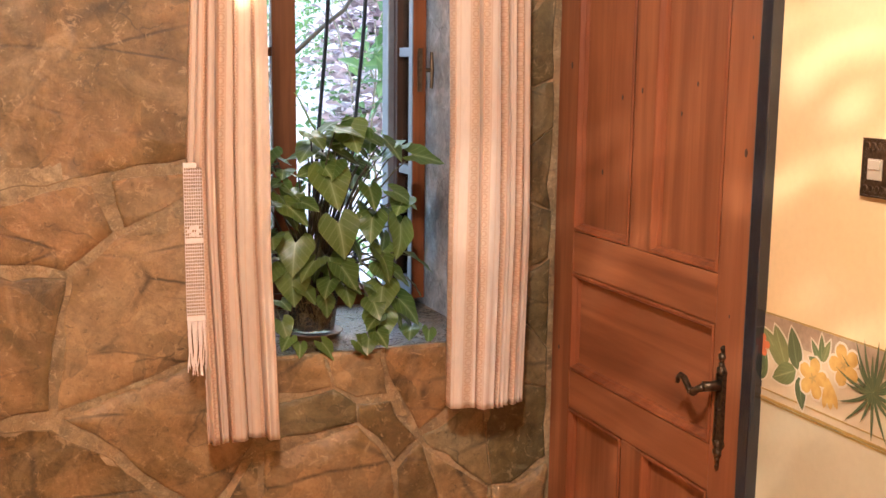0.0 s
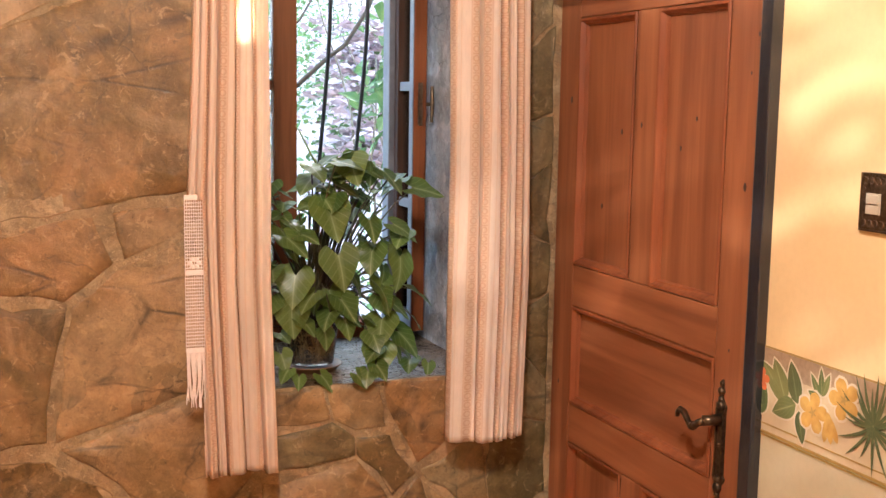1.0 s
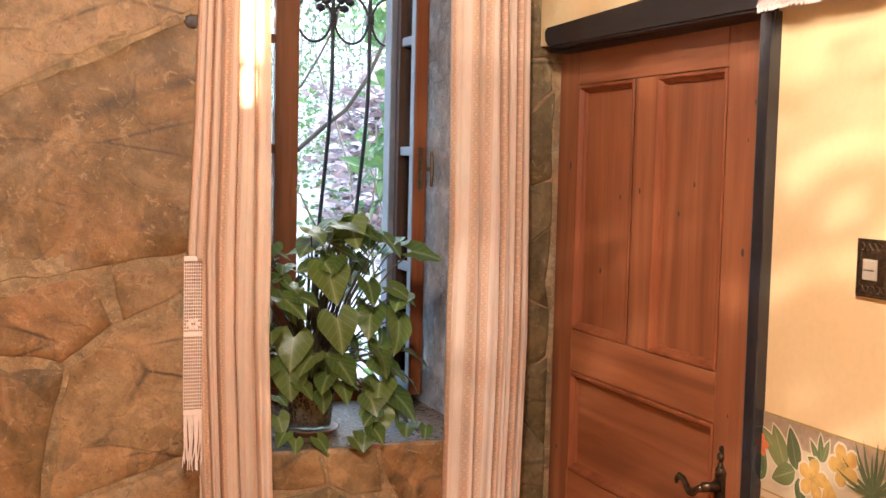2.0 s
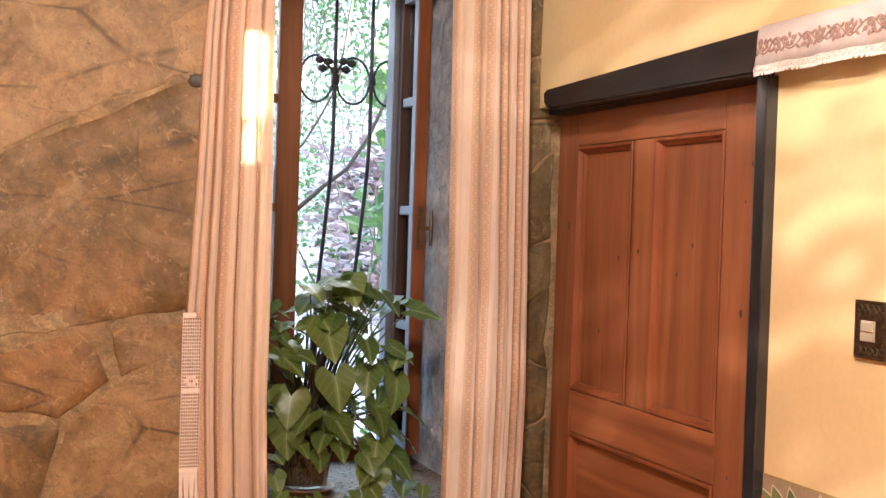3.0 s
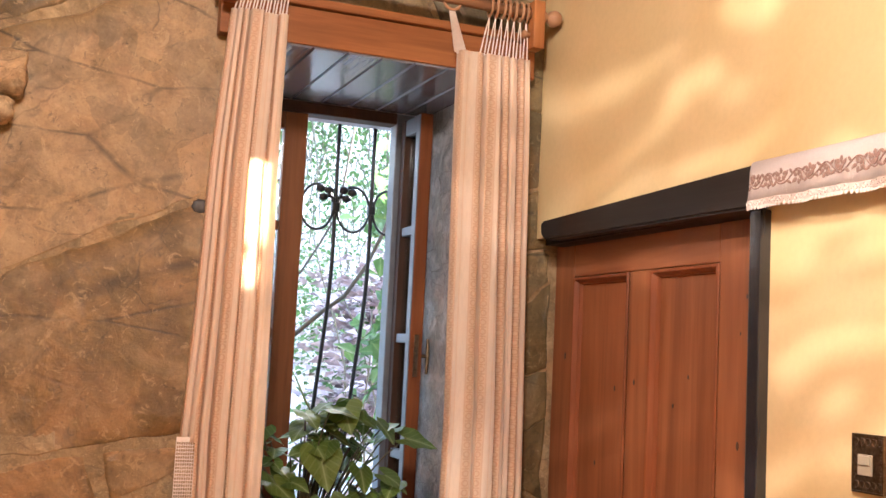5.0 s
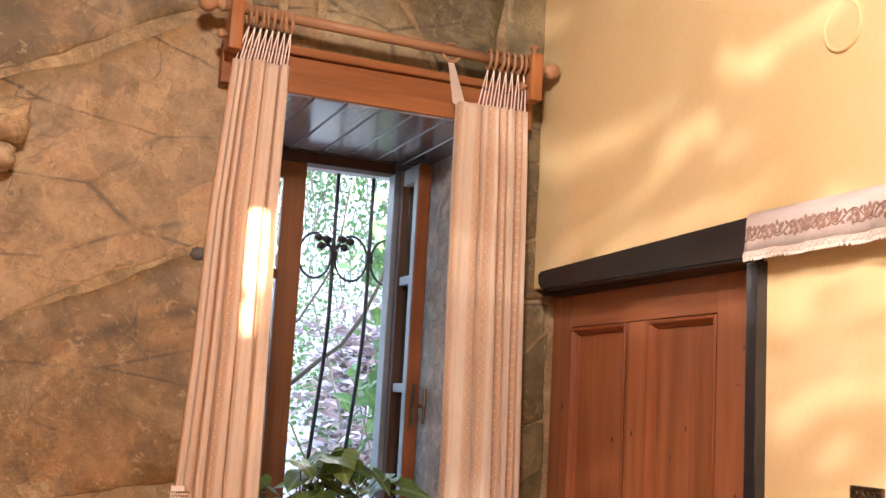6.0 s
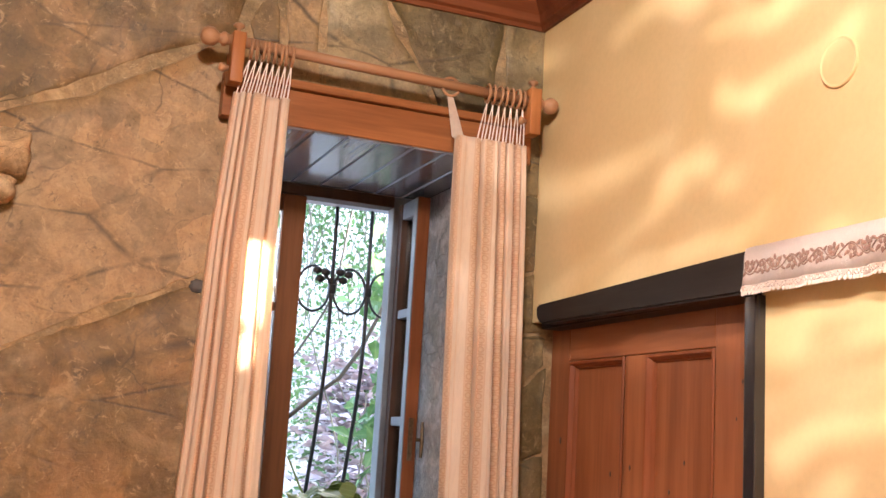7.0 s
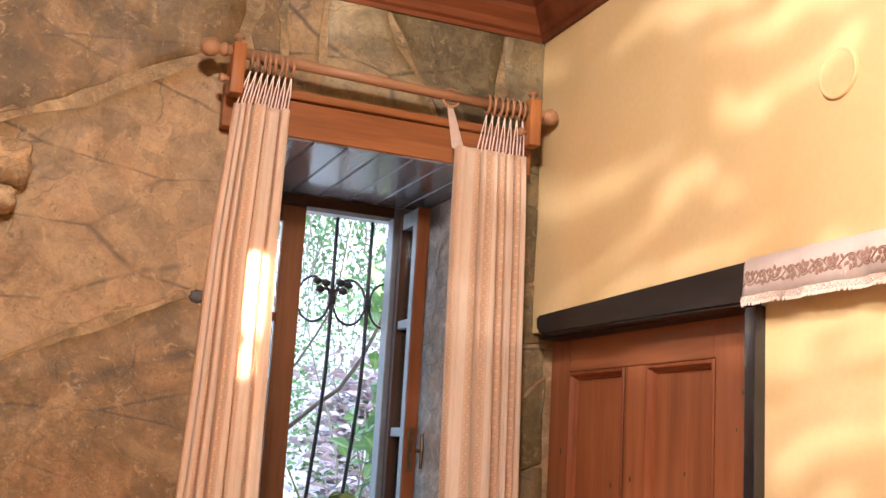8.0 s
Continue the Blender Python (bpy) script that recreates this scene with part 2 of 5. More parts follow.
def mat_leaf(name, body, vein, through=0.35, gloss=0.35):
    """A leaf: paler veins from its own uv (v along the midrib, u across)."""
    m, n, l, b = material(name, gloss)
    uv = n.new("ShaderNodeUVMap")
    sep = n.new("ShaderNodeSeparateXYZ")
    l.new(uv.outputs[0], sep.inputs[0])
    ab = n.new("ShaderNodeMath")
    ab.operation = "ABSOLUTE"
    l.new(sep.outputs["X"], ab.inputs[0])
    # side veins: lines of v - |u|
    sv = n.new("ShaderNodeMath")
    sv.operation = "MULTIPLY_ADD"
    sv.inputs[1].default_value = -0.75
    l.new(ab.outputs[0], sv.inputs[0]), l.new(sep.outputs["Y"], sv.inputs[2])
    w = n.new("ShaderNodeMath")
    w.operation = "PINGPONG"
    w.inputs[1].default_value = 0.13
    l.new(sv.outputs[0], w.inputs[0])
    side = ramp(n, l, w.outputs[0], [(0.0, (1, 1, 1)), (0.012, (0.6, 0.6, 0.6)), (0.035, (0, 0, 0))])
    mid = ramp(n, l, ab.outputs[0], [(0.012, (0.9, 0.9, 0.9)), (0.04, (0.35, 0.35, 0.35)), (0.16, (0, 0, 0))])
    info = n.new("ShaderNodeObjectInfo")
    hue = mix(n, l, info.outputs["Random"], body, tuple(c * k for c, k in zip(body, (1.9, 1.45, 1.5))))
    nz = noise_tex(n, l, coords(n, l), 30, 4, 0.6)
    hue = mix(n, l, 0.5, hue, ramp(n, l, nz, [(0.3, (0.6, 0.6, 0.6)), (0.65, (1, 1, 1))]), "MULTIPLY")
    col = mix(n, l, mix(n, l, 1.0, side, (0.26, 0.26, 0.26), "MULTIPLY"), hue, vein)
    col = mix(n, l, mid, col, vein)
    l.new(col, b.inputs["Base Color"])
    tr = n.new("ShaderNodeBsdfTranslucent")
    l.new(col, tr.inputs["Color"])
    ms = n.new("ShaderNodeMixShader")
    ms.inputs[0].default_value = through
    l.new(b.outputs[0], ms.inputs[1]), l.new(tr.outputs[0], ms.inputs[2]), l.new(ms.outputs[0], n["Material Output"].inputs[0])
    return m


def mat_glass(name):
    """Thin clear pane: see-through, with a mirror gloss that grows at grazing angles."""
    m, n, l, b = material(name, 0.02)
    tr, gl, fr, ms = n.new("ShaderNodeBsdfTransparent"), n.new("ShaderNodeBsdfGlossy"), n.new("ShaderNodeFresnel"), n.new("ShaderNodeMixShader")
    tr.inputs["Color"].default_value = (0.93, 0.97, 0.96, 1)
    gl.inputs["Roughness"].default_value, fr.inputs["IOR"].default_value = 0.02, 1.5
    l.new(fr.outputs[0], ms.inputs[0]), l.new(tr.outputs[0], ms.inputs[1]), l.new(gl.outputs[0], ms.inputs[2])
    l.new(ms.outputs[0], n["Material Output"].inputs[0])
    return m


STONE = mat_stone("varnished_field_stone", [(0.122, 0.079, 0.029), (0.192, 0.119, 0.045), (0.264, 0.162, 0.069), (0.350, 0.231, 0.116)], (0.060, 0.042, 0.022), (0.20, 0.52))
OLIVE = mat_stone("olive_field_stone", [(0.105, 0.078, 0.032), (0.155, 0.115, 0.050), (0.210, 0.158, 0.076), (0.275, 0.212, 0.115)], (0.055, 0.042, 0.022), (0.22, 0.52))
RUST = mat_stone("rusty_field_stone", [(0.132, 0.078, 0.029), (0.205, 0.118, 0.044), (0.285, 0.162, 0.066), (0.365, 0.226, 0.108)], (0.060, 0.038, 0.020), (0.20, 0.52))
MORTAR = mat_stone("tinted_mortar", [(0.19, 0.130, 0.062), (0.26, 0.178, 0.088), (0.33, 0.235, 0.125), (0.42, 0.315, 0.185)], (0.17, 0.11, 0.06), (0.45, 0.75), 2.0)
ROCK = mat_stone("pale_rock", [(0.30, 0.20, 0.10), (0.42, 0.28, 0.15), (0.52, 0.36, 0.2), (0.58, 0.42, 0.25)], (0.10, 0.07, 0.04), (0.5, 0.8), 2.0)
YELLOW = mat_paint("yellow_wall_paint", (0.74, 0.565, 0.305), (0.68, 0.50, 0.24))
CREAM = mat_paint("cream_dado_paint", (0.54, 0.49, 0.325), (0.48, 0.425, 0.27))
DOORWOOD = mat_wood("red_stained_pine", (0.362, 0.136, 0.057), (0.205, 0.072, 0.031), "z", 0.46, figure=0.55)
DOORWOOD_H = mat_wood("red_stained_pine_across", (0.362, 0.136, 0.057), (0.205, 0.072, 0.031), "y", 0.46, figure=0.45)
DOORRED = mat_wood("dark_red_stained_moulding", (0.33, 0.108, 0.042), (0.20, 0.062, 0.026), "z", 0.42)
PINE = mat_wood("honey_pine", (0.34, 0.135, 0.050), (0.23, 0.083, 0.029), "x", 0.45)
ROD = mat_wood("pale_honey_pine", (0.40, 0.215, 0.118), (0.31, 0.16, 0.082), "x", 0.4)
PINE_V = mat_wood("honey_pine_upright", (0.40, 0.16, 0.055), (0.28, 0.10, 0.034), "z", 0.4)
SASH = mat_wood("brown_sash_wood", (0.19, 0.062, 0.021), (0.12, 0.037, 0.013), "z", 0.5)
PALE_SASH = mat_plain("pale_grey_sash", (0.12, 0.137, 0.16), 0.45)
# The boards' grey-blue stands in for the outdoors mirrored in their varnish.
SOFFIT = mat_wood("dark_varnished_boards", (0.19, 0.19, 0.22), (0.13, 0.13, 0.15), "y", 0.22, 1.0, 0.17)
# Darker copy of the sash wood, with the shade of the niche in its colour.
SHADED_SASH = mat_wood("shaded_sash_wood", (0.055, 0.024, 0.012), (0.03, 0.014, 0.008), "z", 0.5)
CEILWOOD = mat_wood("red_ceiling_wood", (0.21, 0.066, 0.026), (0.13, 0.038, 0.016), "x", 0.4)
BLACKWOOD = mat_wood("black_stained_beam", (0.030, 0.022, 0.018), (0.016, 0.012, 0.010), "y", 0.55)
# Black gloss paint; its blue tint stands for the window reflected in it.
BLACKGLOSS = mat_wood("glossy_black_window_tint", (0.030, 0.032, 0.038), (0.020, 0.021, 0.026), "z", 0.08, 1.0, 0.04)
IRON = mat_plain("black_wrought_iron", (0.012, 0.012, 0.014), 0.5, 0.3)
BRONZE = mat_plain("dark_antique_bronze", (0.17, 0.12, 0.075), 0.36, 0.9, 0.6, 90)
CLOTH = mat_cloth("striped_curtain_cloth")
WHITE = mat_plain("white_cotton", (0.78, 0.67, 0.59), 0.9, 0, 0.1, 120)
IVORY = mat_plain("ivory_plastic", (0.43, 0.38, 0.28), 0.3, 0, 0.05)
LEAF = mat_leaf("arrowhead_leaf", (0.088, 0.158, 0.034), (0.34, 0.42, 0.19), 0.45, 0.36)
STEM = mat_plain("plant_stem", (0.07, 0.06, 0.025), 0.5)
GLASS = mat_glass("window_glass")
FLOOR = mat_paint("terracotta_floor", (0.36, 0.16, 0.08), (0.28, 0.12, 0.06), 0.5)
EARTH = mat_stone("leaf_litter_bank", [(0.34, 0.26, 0.25), (0.52, 0.43, 0.42), (0.64, 0.56, 0.55), (0.72, 0.66, 0.65)], (0.06, 0.05, 0.03), (0.8, 0.95), 2.0)
BUSH = mat_leaf("bank_foliage", (0.072, 0.155, 0.052), (0.15, 0.22, 0.09), 0.5, 0.45)
DRY = mat_plain("dry_leaves", (0.60, 0.49, 0.50), 0.8, 0, 0.6, 5)
REVEAL = mat_stone("grey_reveal_stone", [(0.20, 0.21, 0.24), (0.30, 0.315, 0.35), (0.40, 0.415, 0.45), (0.50, 0.52, 0.56)], (0.12, 0.11, 0.10), (0.25, 0.5), 2.5)


# ---- mesh helpers ----
def mesh_of(bm, name, mat, smooth=False):
    me = bpy.data.meshes.new(name)
    bm.normal_update()
    bm.to_mesh(me)
    bm.free()
    me.materials.append(mat)
    if smooth:
        for p in me.polygons:
            p.use_smooth = True
    return me


def part(name, bm, mat, parent=None, label="", smooth=False):
    ob = new(name, mesh_of(bm, name, mat, smooth))
    if parent is not None:
        ob.parent = parent
    if label:
        ob["label"] = label
    return ob


def thing(name, label, category, group="", kind="", at=(0, 0, 0)):
    ob = new(name)
    ob.empty_display_size = 0.05
    ob.location = at
    bpy.context.view_layer.update()
    return tagged(ob, label, category, group, kind)


def setting(name, bm, mat, label, category):
    return tagged(part(name, bm, mat), label, category, kind="structure")


def box(bm, lo, hi, bev=0.0, m=None):
    r = bmesh.ops.create_cube(bm, size=1.0)
    vs = r["verts"]
    c = [(a + b) / 2 for a, b in zip(lo, hi)]
    s = [abs(b - a) for a, b in zip(lo, hi)]
    for v in vs:
        v.co = Vector((v.co.x * s[0] + c[0], v.co.y * s[1] + c[1], v.co.z * s[2] + c[2]))
    if bev > 0:
        es = list({e for v in vs for e in v.link_edges})
        r2 = bmesh.ops.bevel(bm, geom=es, offset=bev, segments=2, affect="EDGES", profile=0.6)
        vs = list({v for f in r2["faces"] for v in f.verts} | {v for v in vs if v.is_valid})
    if m is not None:
        bmesh.ops.transform(bm, matrix=m, verts=[v for v in vs if v.is_valid])
    return bm


def one_box(lo, hi, bev=0.0, m=None):
    return box(bmesh.new(), lo, hi, bev, m)


def tube(bm, pts, radii, seg=8, caps=True):
    """A round bar along points; radii: one or one per point."""
    pts = [Vector(p) for p in pts]
    if isinstance(radii, (int, float)):
        radii = [radii] * len(pts)
    rings, side = [], None
    for i, p in enumerate(pts):
        d = (pts[min(i + 1, len(pts) - 1)] - pts[max(i - 1, 0)]).normalized()
        if side is None:
            side = d.orthogonal().normalized()
        side = (side - d * side.dot(d)).normalized()
        up = d.cross(side)
        rings.append([bm.verts.new(p + (side * math.cos(a) + up * math.sin(a)) * radii[i]) for a in (2 * math.pi * k / seg for k in range(seg))])
    for a, b in zip(rings, rings[1:]):
        for k in range(seg):
            bm.faces.new((a[k], a[(k + 1) % seg], b[(k + 1) % seg], b[k]))
    if caps:
        bm.faces.new(rings[0][::-1]), bm.faces.new(rings[-1])
    return bm


def ring_tube(bm, centre, u, v, radius, thick, seg=24, sides=8):
    """A closed round ring in the plane of u and v."""
    centre, u, v = Vector(centre), Vector(u).normalized(), Vector(v).normalized()
    w = u.cross(v)
    rows = []
    for k in range(seg):
        a = 2 * math.pi * k / seg
        d = u * math.cos(a) + v * math.sin(a)
        rows.append([bm.verts.new(centre + d * (radius + thick * math.cos(b)) + w * thick * math.sin(b)) for b in (2 * math.pi * j / sides for j in range(sides))])
    for k in range(seg):
        for j in range(sides):
            bm.faces.new((rows[k][j], rows[(k + 1) % seg][j], rows[(k + 1) % seg][(j + 1) % sides], rows[k][(j + 1) % sides]))
    return bm


def lathe(bm, profile, m, seg=20):
    """Turned shape: (radius, height) pairs round z, placed by m."""
    rows = [[bm.verts.new(m @ Vector((r * math.cos(a), r * math.sin(a), h))) for a in (2 * math.pi * k / seg for k in range(seg))] for r, h in profile]
    for a, b in zip(rows, rows[1:]):
        for k in range(seg):
            bm.faces.new((a[k], a[(k + 1) % seg], b[(k + 1) % seg], b[k]))
    bm.faces.new(rows[0][::-1]), bm.faces.new(rows[-1])
    return bm


def prism(bm, outline, lo, hi, axis):
    """An outline of 2D points pushed along an axis: x takes (y, z), y takes (x, z), z takes (x, y)."""
    def at(p, q):
        return {"x": (q, p[0], p[1]), "y": (p[0], q, p[1]), "z": (p[0], p[1], q)}[axis]
    a, b = [bm.verts.new(at(p, lo)) for p in outline], [bm.verts.new(at(p, hi)) for p in outline]
    bm.faces.new(a), bm.faces.new(b[::-1])
    for i in range(len(a)):
        j = (i + 1) % len(a)
        bm.faces.new((a[i], b[i], b[j], a[j]))
    bmesh.ops.recalc_face_normals(bm, faces=bm.faces)
    return bm


# ---- the room ----
XW, YS, ZC = -3.6, -4.4, 2.985         # west wall, south wall, ceiling
OX0, OX1, OZ0, OZ1 = -0.80, -0.13, 0.885, 2.450   # window opening in the stone wall
TH = 0.70                              # stone wall thickness
ZB = 1.178                             # top of the paper border

bm = bmesh.new()
box(bm, (XW - 0.2, 0, 0), (OX0, TH, ZC))
box(bm, (OX1, 0, 0), (0.08, TH, ZC))
box(bm, (OX0, 0, 0), (OX1, TH, OZ0))
box(bm, (OX0, 0, OZ1), (OX1, TH, ZC))
wall_n = setting("wall_north", bm, MORTAR, "thick field-stone wall with tinted mortar and varnished stones", "wall")

DY1, DZ = -1.030, 1.985   # doorway in the yellow wall
bm = bmesh.new()
box(bm, (0, YS, ZB - 0.09), (0.16, DY1, ZC))
box(bm, (0, DY1, DZ + 0.006), (0.16, 0.0, ZC))
wall_e = setting("wall_east", bm, YELLOW, "warm yellow painted plaster wall", "wall")
setting("wall_east_dado", one_box((0, YS, 0), (0.16, DY1, ZB - 0.09)), CREAM, "cream painted lower part of the yellow wall", "wall")
setting("wall_west", one_box((XW - 0.2, YS, 0), (XW, 0, ZC)), YELLOW, "plain yellow wall", "wall")
setting("wall_south", one_box((XW - 0.2, YS - 0.2, 0), (0.16, YS, ZC)), YELLOW, "plain yellow wall", "wall")
setting("floor", one_box((XW - 0.2, YS - 0.2, -0.1), (0.6, TH, 0.0)), FLOOR, "terracotta floor", "floor")
setting("ceiling", one_box((XW - 0.2, YS - 0.2, ZC), (0.16, TH, ZC + 0.1)), CEILWOOD, "red-brown wooden ceiling", "ceiling")

# crown moulding: stepped profile, off the wall and down from the ceiling
CZ = 2.872
prof = [(0.0, CZ), (0.012, CZ), (0.016, CZ + 0.012), (0.028, CZ + 0.018), (0.034, CZ + 0.04), (0.06, CZ + 0.066), (0.066, CZ + 0.082), (0.09, CZ + 0.09), (0.09, ZC - 0.002), (0.0, ZC - 0.002)]


def moulding(name, axis, far):
    """One run of the moulding, mitred where it meets the other in the corner."""
    bm = bmesh.new()
    ends = []
    for mitred in (False, True):
        row = []
        for a, z in prof:
            along = -(a + 0.002) if mitred else far
            row.append(bm.verts.new((along, -a - 0.002, z) if axis == "x" else (-a - 0.002, along, z)))
        ends.append(row)
    for k in range(len(prof)):
        j = (k + 1) % len(prof)
        bm.faces.new((ends[0][k], ends[0][j], ends[1][j], ends[1][k]))
    bm.faces.new(ends[0]), bm.faces.new(ends[1][::-1])
    bmesh.ops.recalc_face_normals(bm, faces=bm.faces)
    setting(name, bm, CEILWOOD, "red-brown stepped crown moulding", "moulding")


moulding("crown_moulding_1", "x", XW)
moulding("crown_moulding_2", "y", YS)

# ---- window niche ----
FY = 0.56                              # room face of the window frame
FZ0 = 0.886
n_boards = 7
soffit = thing("niche_soffit", "dark glossy varnished boards lining the window niche", "lining", kind="structure", at=(-0.5, 0.2, OZ1))
for i in range(n_boards):
    w = (OX1 - OX0) / n_boards
    x0 = OX0 + i * w
    bm = prism(bmesh.new(), [(x0 + 0.0015, OZ1 - 0.002), (x0 + w - 0.0015, OZ1 - 0.002), (x0 + w - 0.0015, OZ1 - 0.012), (x0 + w - 0.005, OZ1 - 0.015), (x0 + 0.005, OZ1 - 0.015), (x0 + 0.0015, OZ1 - 0.012)], -0.052, FY, "y")
    ob = part("board", bm, SOFFIT, soffit)
    ob.matrix_parent_inverse = soffit.matrix_world.inverted()

setting("sill_slab", one_box((OX0 + 0.001, 0.012, OZ0 - 0.008), (OX1 - 0.001, FY - 0.001, OZ0 + 0.0005), 0.002), mat_stone("varnished_sill_stone", [(0.11, 0.075, 0.04), (0.15, 0.105, 0.058), (0.19, 0.135, 0.08), (0.24, 0.17, 0.10)], (0.05, 0.035, 0.02), (0.16, 0.42), 2.0), "glossy varnished stone window sill", "window sill")
setting("reveal_1", one_box((OX1 - 0.016, 0.004, OZ0 + 0.001), (OX1 - 0.001, FY - 0.001, OZ1 - 0.017)), REVEAL, "rough grey stone lining of the window niche", "reveal")
setting("reveal_2", one_box((OX0 + 0.001, 0.004, OZ0 + 0.001), (OX0 + 0.016, FY - 0.001, OZ1 - 0.017)), REVEAL, "rough grey stone lining of the window niche", "reveal")
frame_w = thing("window_1", "brown wooden window frame with both casements open inwards", "window", kind="structure", at=(-0.5, FY, FZ0))
INV = frame_w.matrix_world.inverted()


def wpart(name, bm, mat, parent=None, label=""):
    ob = part(name, bm, mat, parent or frame_w, label)
    if parent is None:
        ob.matrix_parent_inverse = INV
    return ob


POST = mat_wood("brown_post_wood", (0.17, 0.064, 0.025), (0.10, 0.038, 0.016), "z", 0.5)
wpart("window_frame", one_box((OX0, FY, FZ0), (-0.757, FY + 0.06, 2.4335), 0.004), POST)
# This post is coloured pale for the daylight that falls on it.
wpart("window_frame", one_box((-0.249, FY, FZ0), (OX1, FY + 0.06, 2.4335), 0.004), PALE_SASH, label="post of the frame with daylight put into its pale grey")
wpart("window_frame", one_box((-0.7565, FY - 0.006, 2.396), (-0.2495, FY + 0.06, 2.4335), 0.004), SHADED_SASH, label="head of the frame, niche shade in its dark colour")
wpart("window_sill", one_box((-0.7565, FY, FZ0), (-0.2495, FY + 0.07, FZ0 + 0.05), 0.004), SASH)
wpart("outer_lintel", one_box((OX0 + 0.001, FY + 0.0605, 2.402), (OX1 - 0.001, TH - 0.002, OZ1 - 0.001), 0.003), mat_plain("pale_blue_lintel_paint", (0.40, 0.42, 0.48), 0.6), label="pale painted underside of the outer lintel")


def casement(hinge, angle, width, height, label, wood, bars, stile_w=0.034, clad=0):
    """A glazed sash: two stiles, two rails, muntins and a pane; hinge at its local origin, leaf along local x. clad:
    the side of its outer, pale grey face.
    """
    SW = 0.034
    # The hinge stile takes the dark copy for the deep shadow it stands in.
    leaf = wpart("casement", one_box((0, -0.021, 0.0), (SW, 0.021, height), 0.003), SHADED_SASH, label=label)
    leaf.matrix_parent_inverse = INV
    leaf.matrix_basis = pose(hinge[0], hinge[1], hinge[2], 0, 0, angle)
    part("stile", one_box((width - stile_w, -0.0205, 0), (width, 0.0205, height), 0.003), wood, leaf)
    if clad:
        lo, hi = sorted((clad * 0.0208, clad * 0.0235))
        part("pale_face", one_box((width - SW, lo, 0.004), (width - 0.002, hi, height - 0.004), 0.0008), PALE_SASH, leaf, "pale grey outer face")
    finish = PALE_SASH if clad else wood
    for z in (0.0, height - 0.053):
        part("rail", one_box((SW + 0.0005, -0.019, z), (width - stile_w - 0.0005, 0.019, z + 0.053), 0.003), finish, leaf)
    for f in bars:
        z = height * f
        part("muntin", one_box((SW + 0.0005, -0.015, z), (width - stile_w - 0.0005, 0.015, z + 0.028), 0.003), finish, leaf)
    pane = part("pane", one_box((SW + 0.001, -0.002, 0.053), (width - stile_w - 0.001, 0.002, height - 0.053)), GLASS, leaf)
    pane.visible_shadow = False
    return leaf


right_leaf = casement((-0.211, FY - 0.004, 0.935), -90, 0.182, 1.47, "open grey-and-brown glazed casement with a lock", SASH, (0.26, 0.507, 0.74), clad=-1)
left_leaf = casement((-0.756, FY + 0.022, 0.938), 0, 0.208, 1.457, "closed brown glazed casement behind the curtain", POST, (0.26, 0.507, 0.74), 0.074)
# lock plate and espagnolette on the edge of the open leaf
part("lock_plate", one_box((0.1823, -0.008, 0.64), (0.1842, 0.008, 0.77), 0.0005), BRONZE, right_leaf, "worn brass lock plate")
bm = tube(bmesh.new(), [(0.160, 0.021, 0.705), (0.160, 0.046, 0.705)], 0.006)
tube(bm, [(0.160, 0.046, 0.65), (0.160, 0.048, 0.705), (0.160, 0.046, 0.76)], [0.005, 0.007, 0.005])
part("handle", bm, BRONZE, right_leaf, "dark casement handle")

# iron grille, bellied outwards below
GY = 0.685
grille = thing("window_grille", "black wrought-iron window grille with scrolls and a bellied lower half", "grille", at=(-0.40, GY, 0.85))
GINV = grille.matrix_world.inverted()


def gpart(name, bm):
    ob = part(name, bm, IRON, grille, smooth=True)
    ob.matrix_parent_inverse = GINV
    return ob


def belly(z):
    s = max(0.0, min(1.0, (1.972 - z) / 0.80))
    return GY + 0.18 * s * s * (3 - 2 * s) * (1.0 if z > 1.17 else max(0.0, (z - 0.83) / 0.34) ** 0.5)


GX = [-0.407 + 0.1254 * k for k in (-2, -1, 0, 1, 2)]
for x in GX:
    gpart("bar", tube(bmesh.new(), [(x, belly(z), z) for z in np.linspace(0.84, 2.401, 30)], 0.0072, 8))
for z in (0.90, 2.414):
    gpart("crossbar", tube(bmesh.new(), [(GX[0] - 0.05, belly(z), z), (GX[-1] + 0.05, belly(z), z)], 0.007, 8))
for k in range(-1, 4):
    cx = GX[0] + 0.1254 * (k + 0.5)
    turn = [radians(15 * q) for q in range(25)]
    gpart("scroll", tube(bmesh.new(), [(cx + 0.056 * math.cos(q), GY, 2.117 + 0.076 * math.sin(q)) for q in turn], 0.0046, 6, False))
for x, flip in ((GX[2], -1), (GX[2], 1), (GX[4], -1), (GX[1], -1)):
    bm = bmesh.new()
    cx = x + flip * 0.040
    for a in (20, 140, 260):
        mm = Matrix.Translation((cx + 0.017 * math.cos(radians(a)), GY - 0.004, 2.168 + 0.017 * math.sin(radians(a))))
        bmesh.ops.create_icosphere(bm, subdivisions=1, radius=0.0170, matrix=mm @ Matrix.Diagonal((1.1, 0.45, 0.9, 1)))
    tube(bm, [(cx, GY, 2.160), (x, GY, 2.150)], 0.005, 6)
    gpart("iron_leaf", bm)
for x in GX:
    gpart("collar", one_box((x - 0.012, GY - 0.012, 2.105), (x + 0.012, GY + 0.012, 2.135), 0.003))

# header board over the window
bm = one_box((-0.955, -0.060, 2.441), (-0.055, -0.016, 2.540), 0.004)
box(bm, (-0.955, -0.074, 2.5425), (-0.055, -0.0155, 2.566), 0.006)
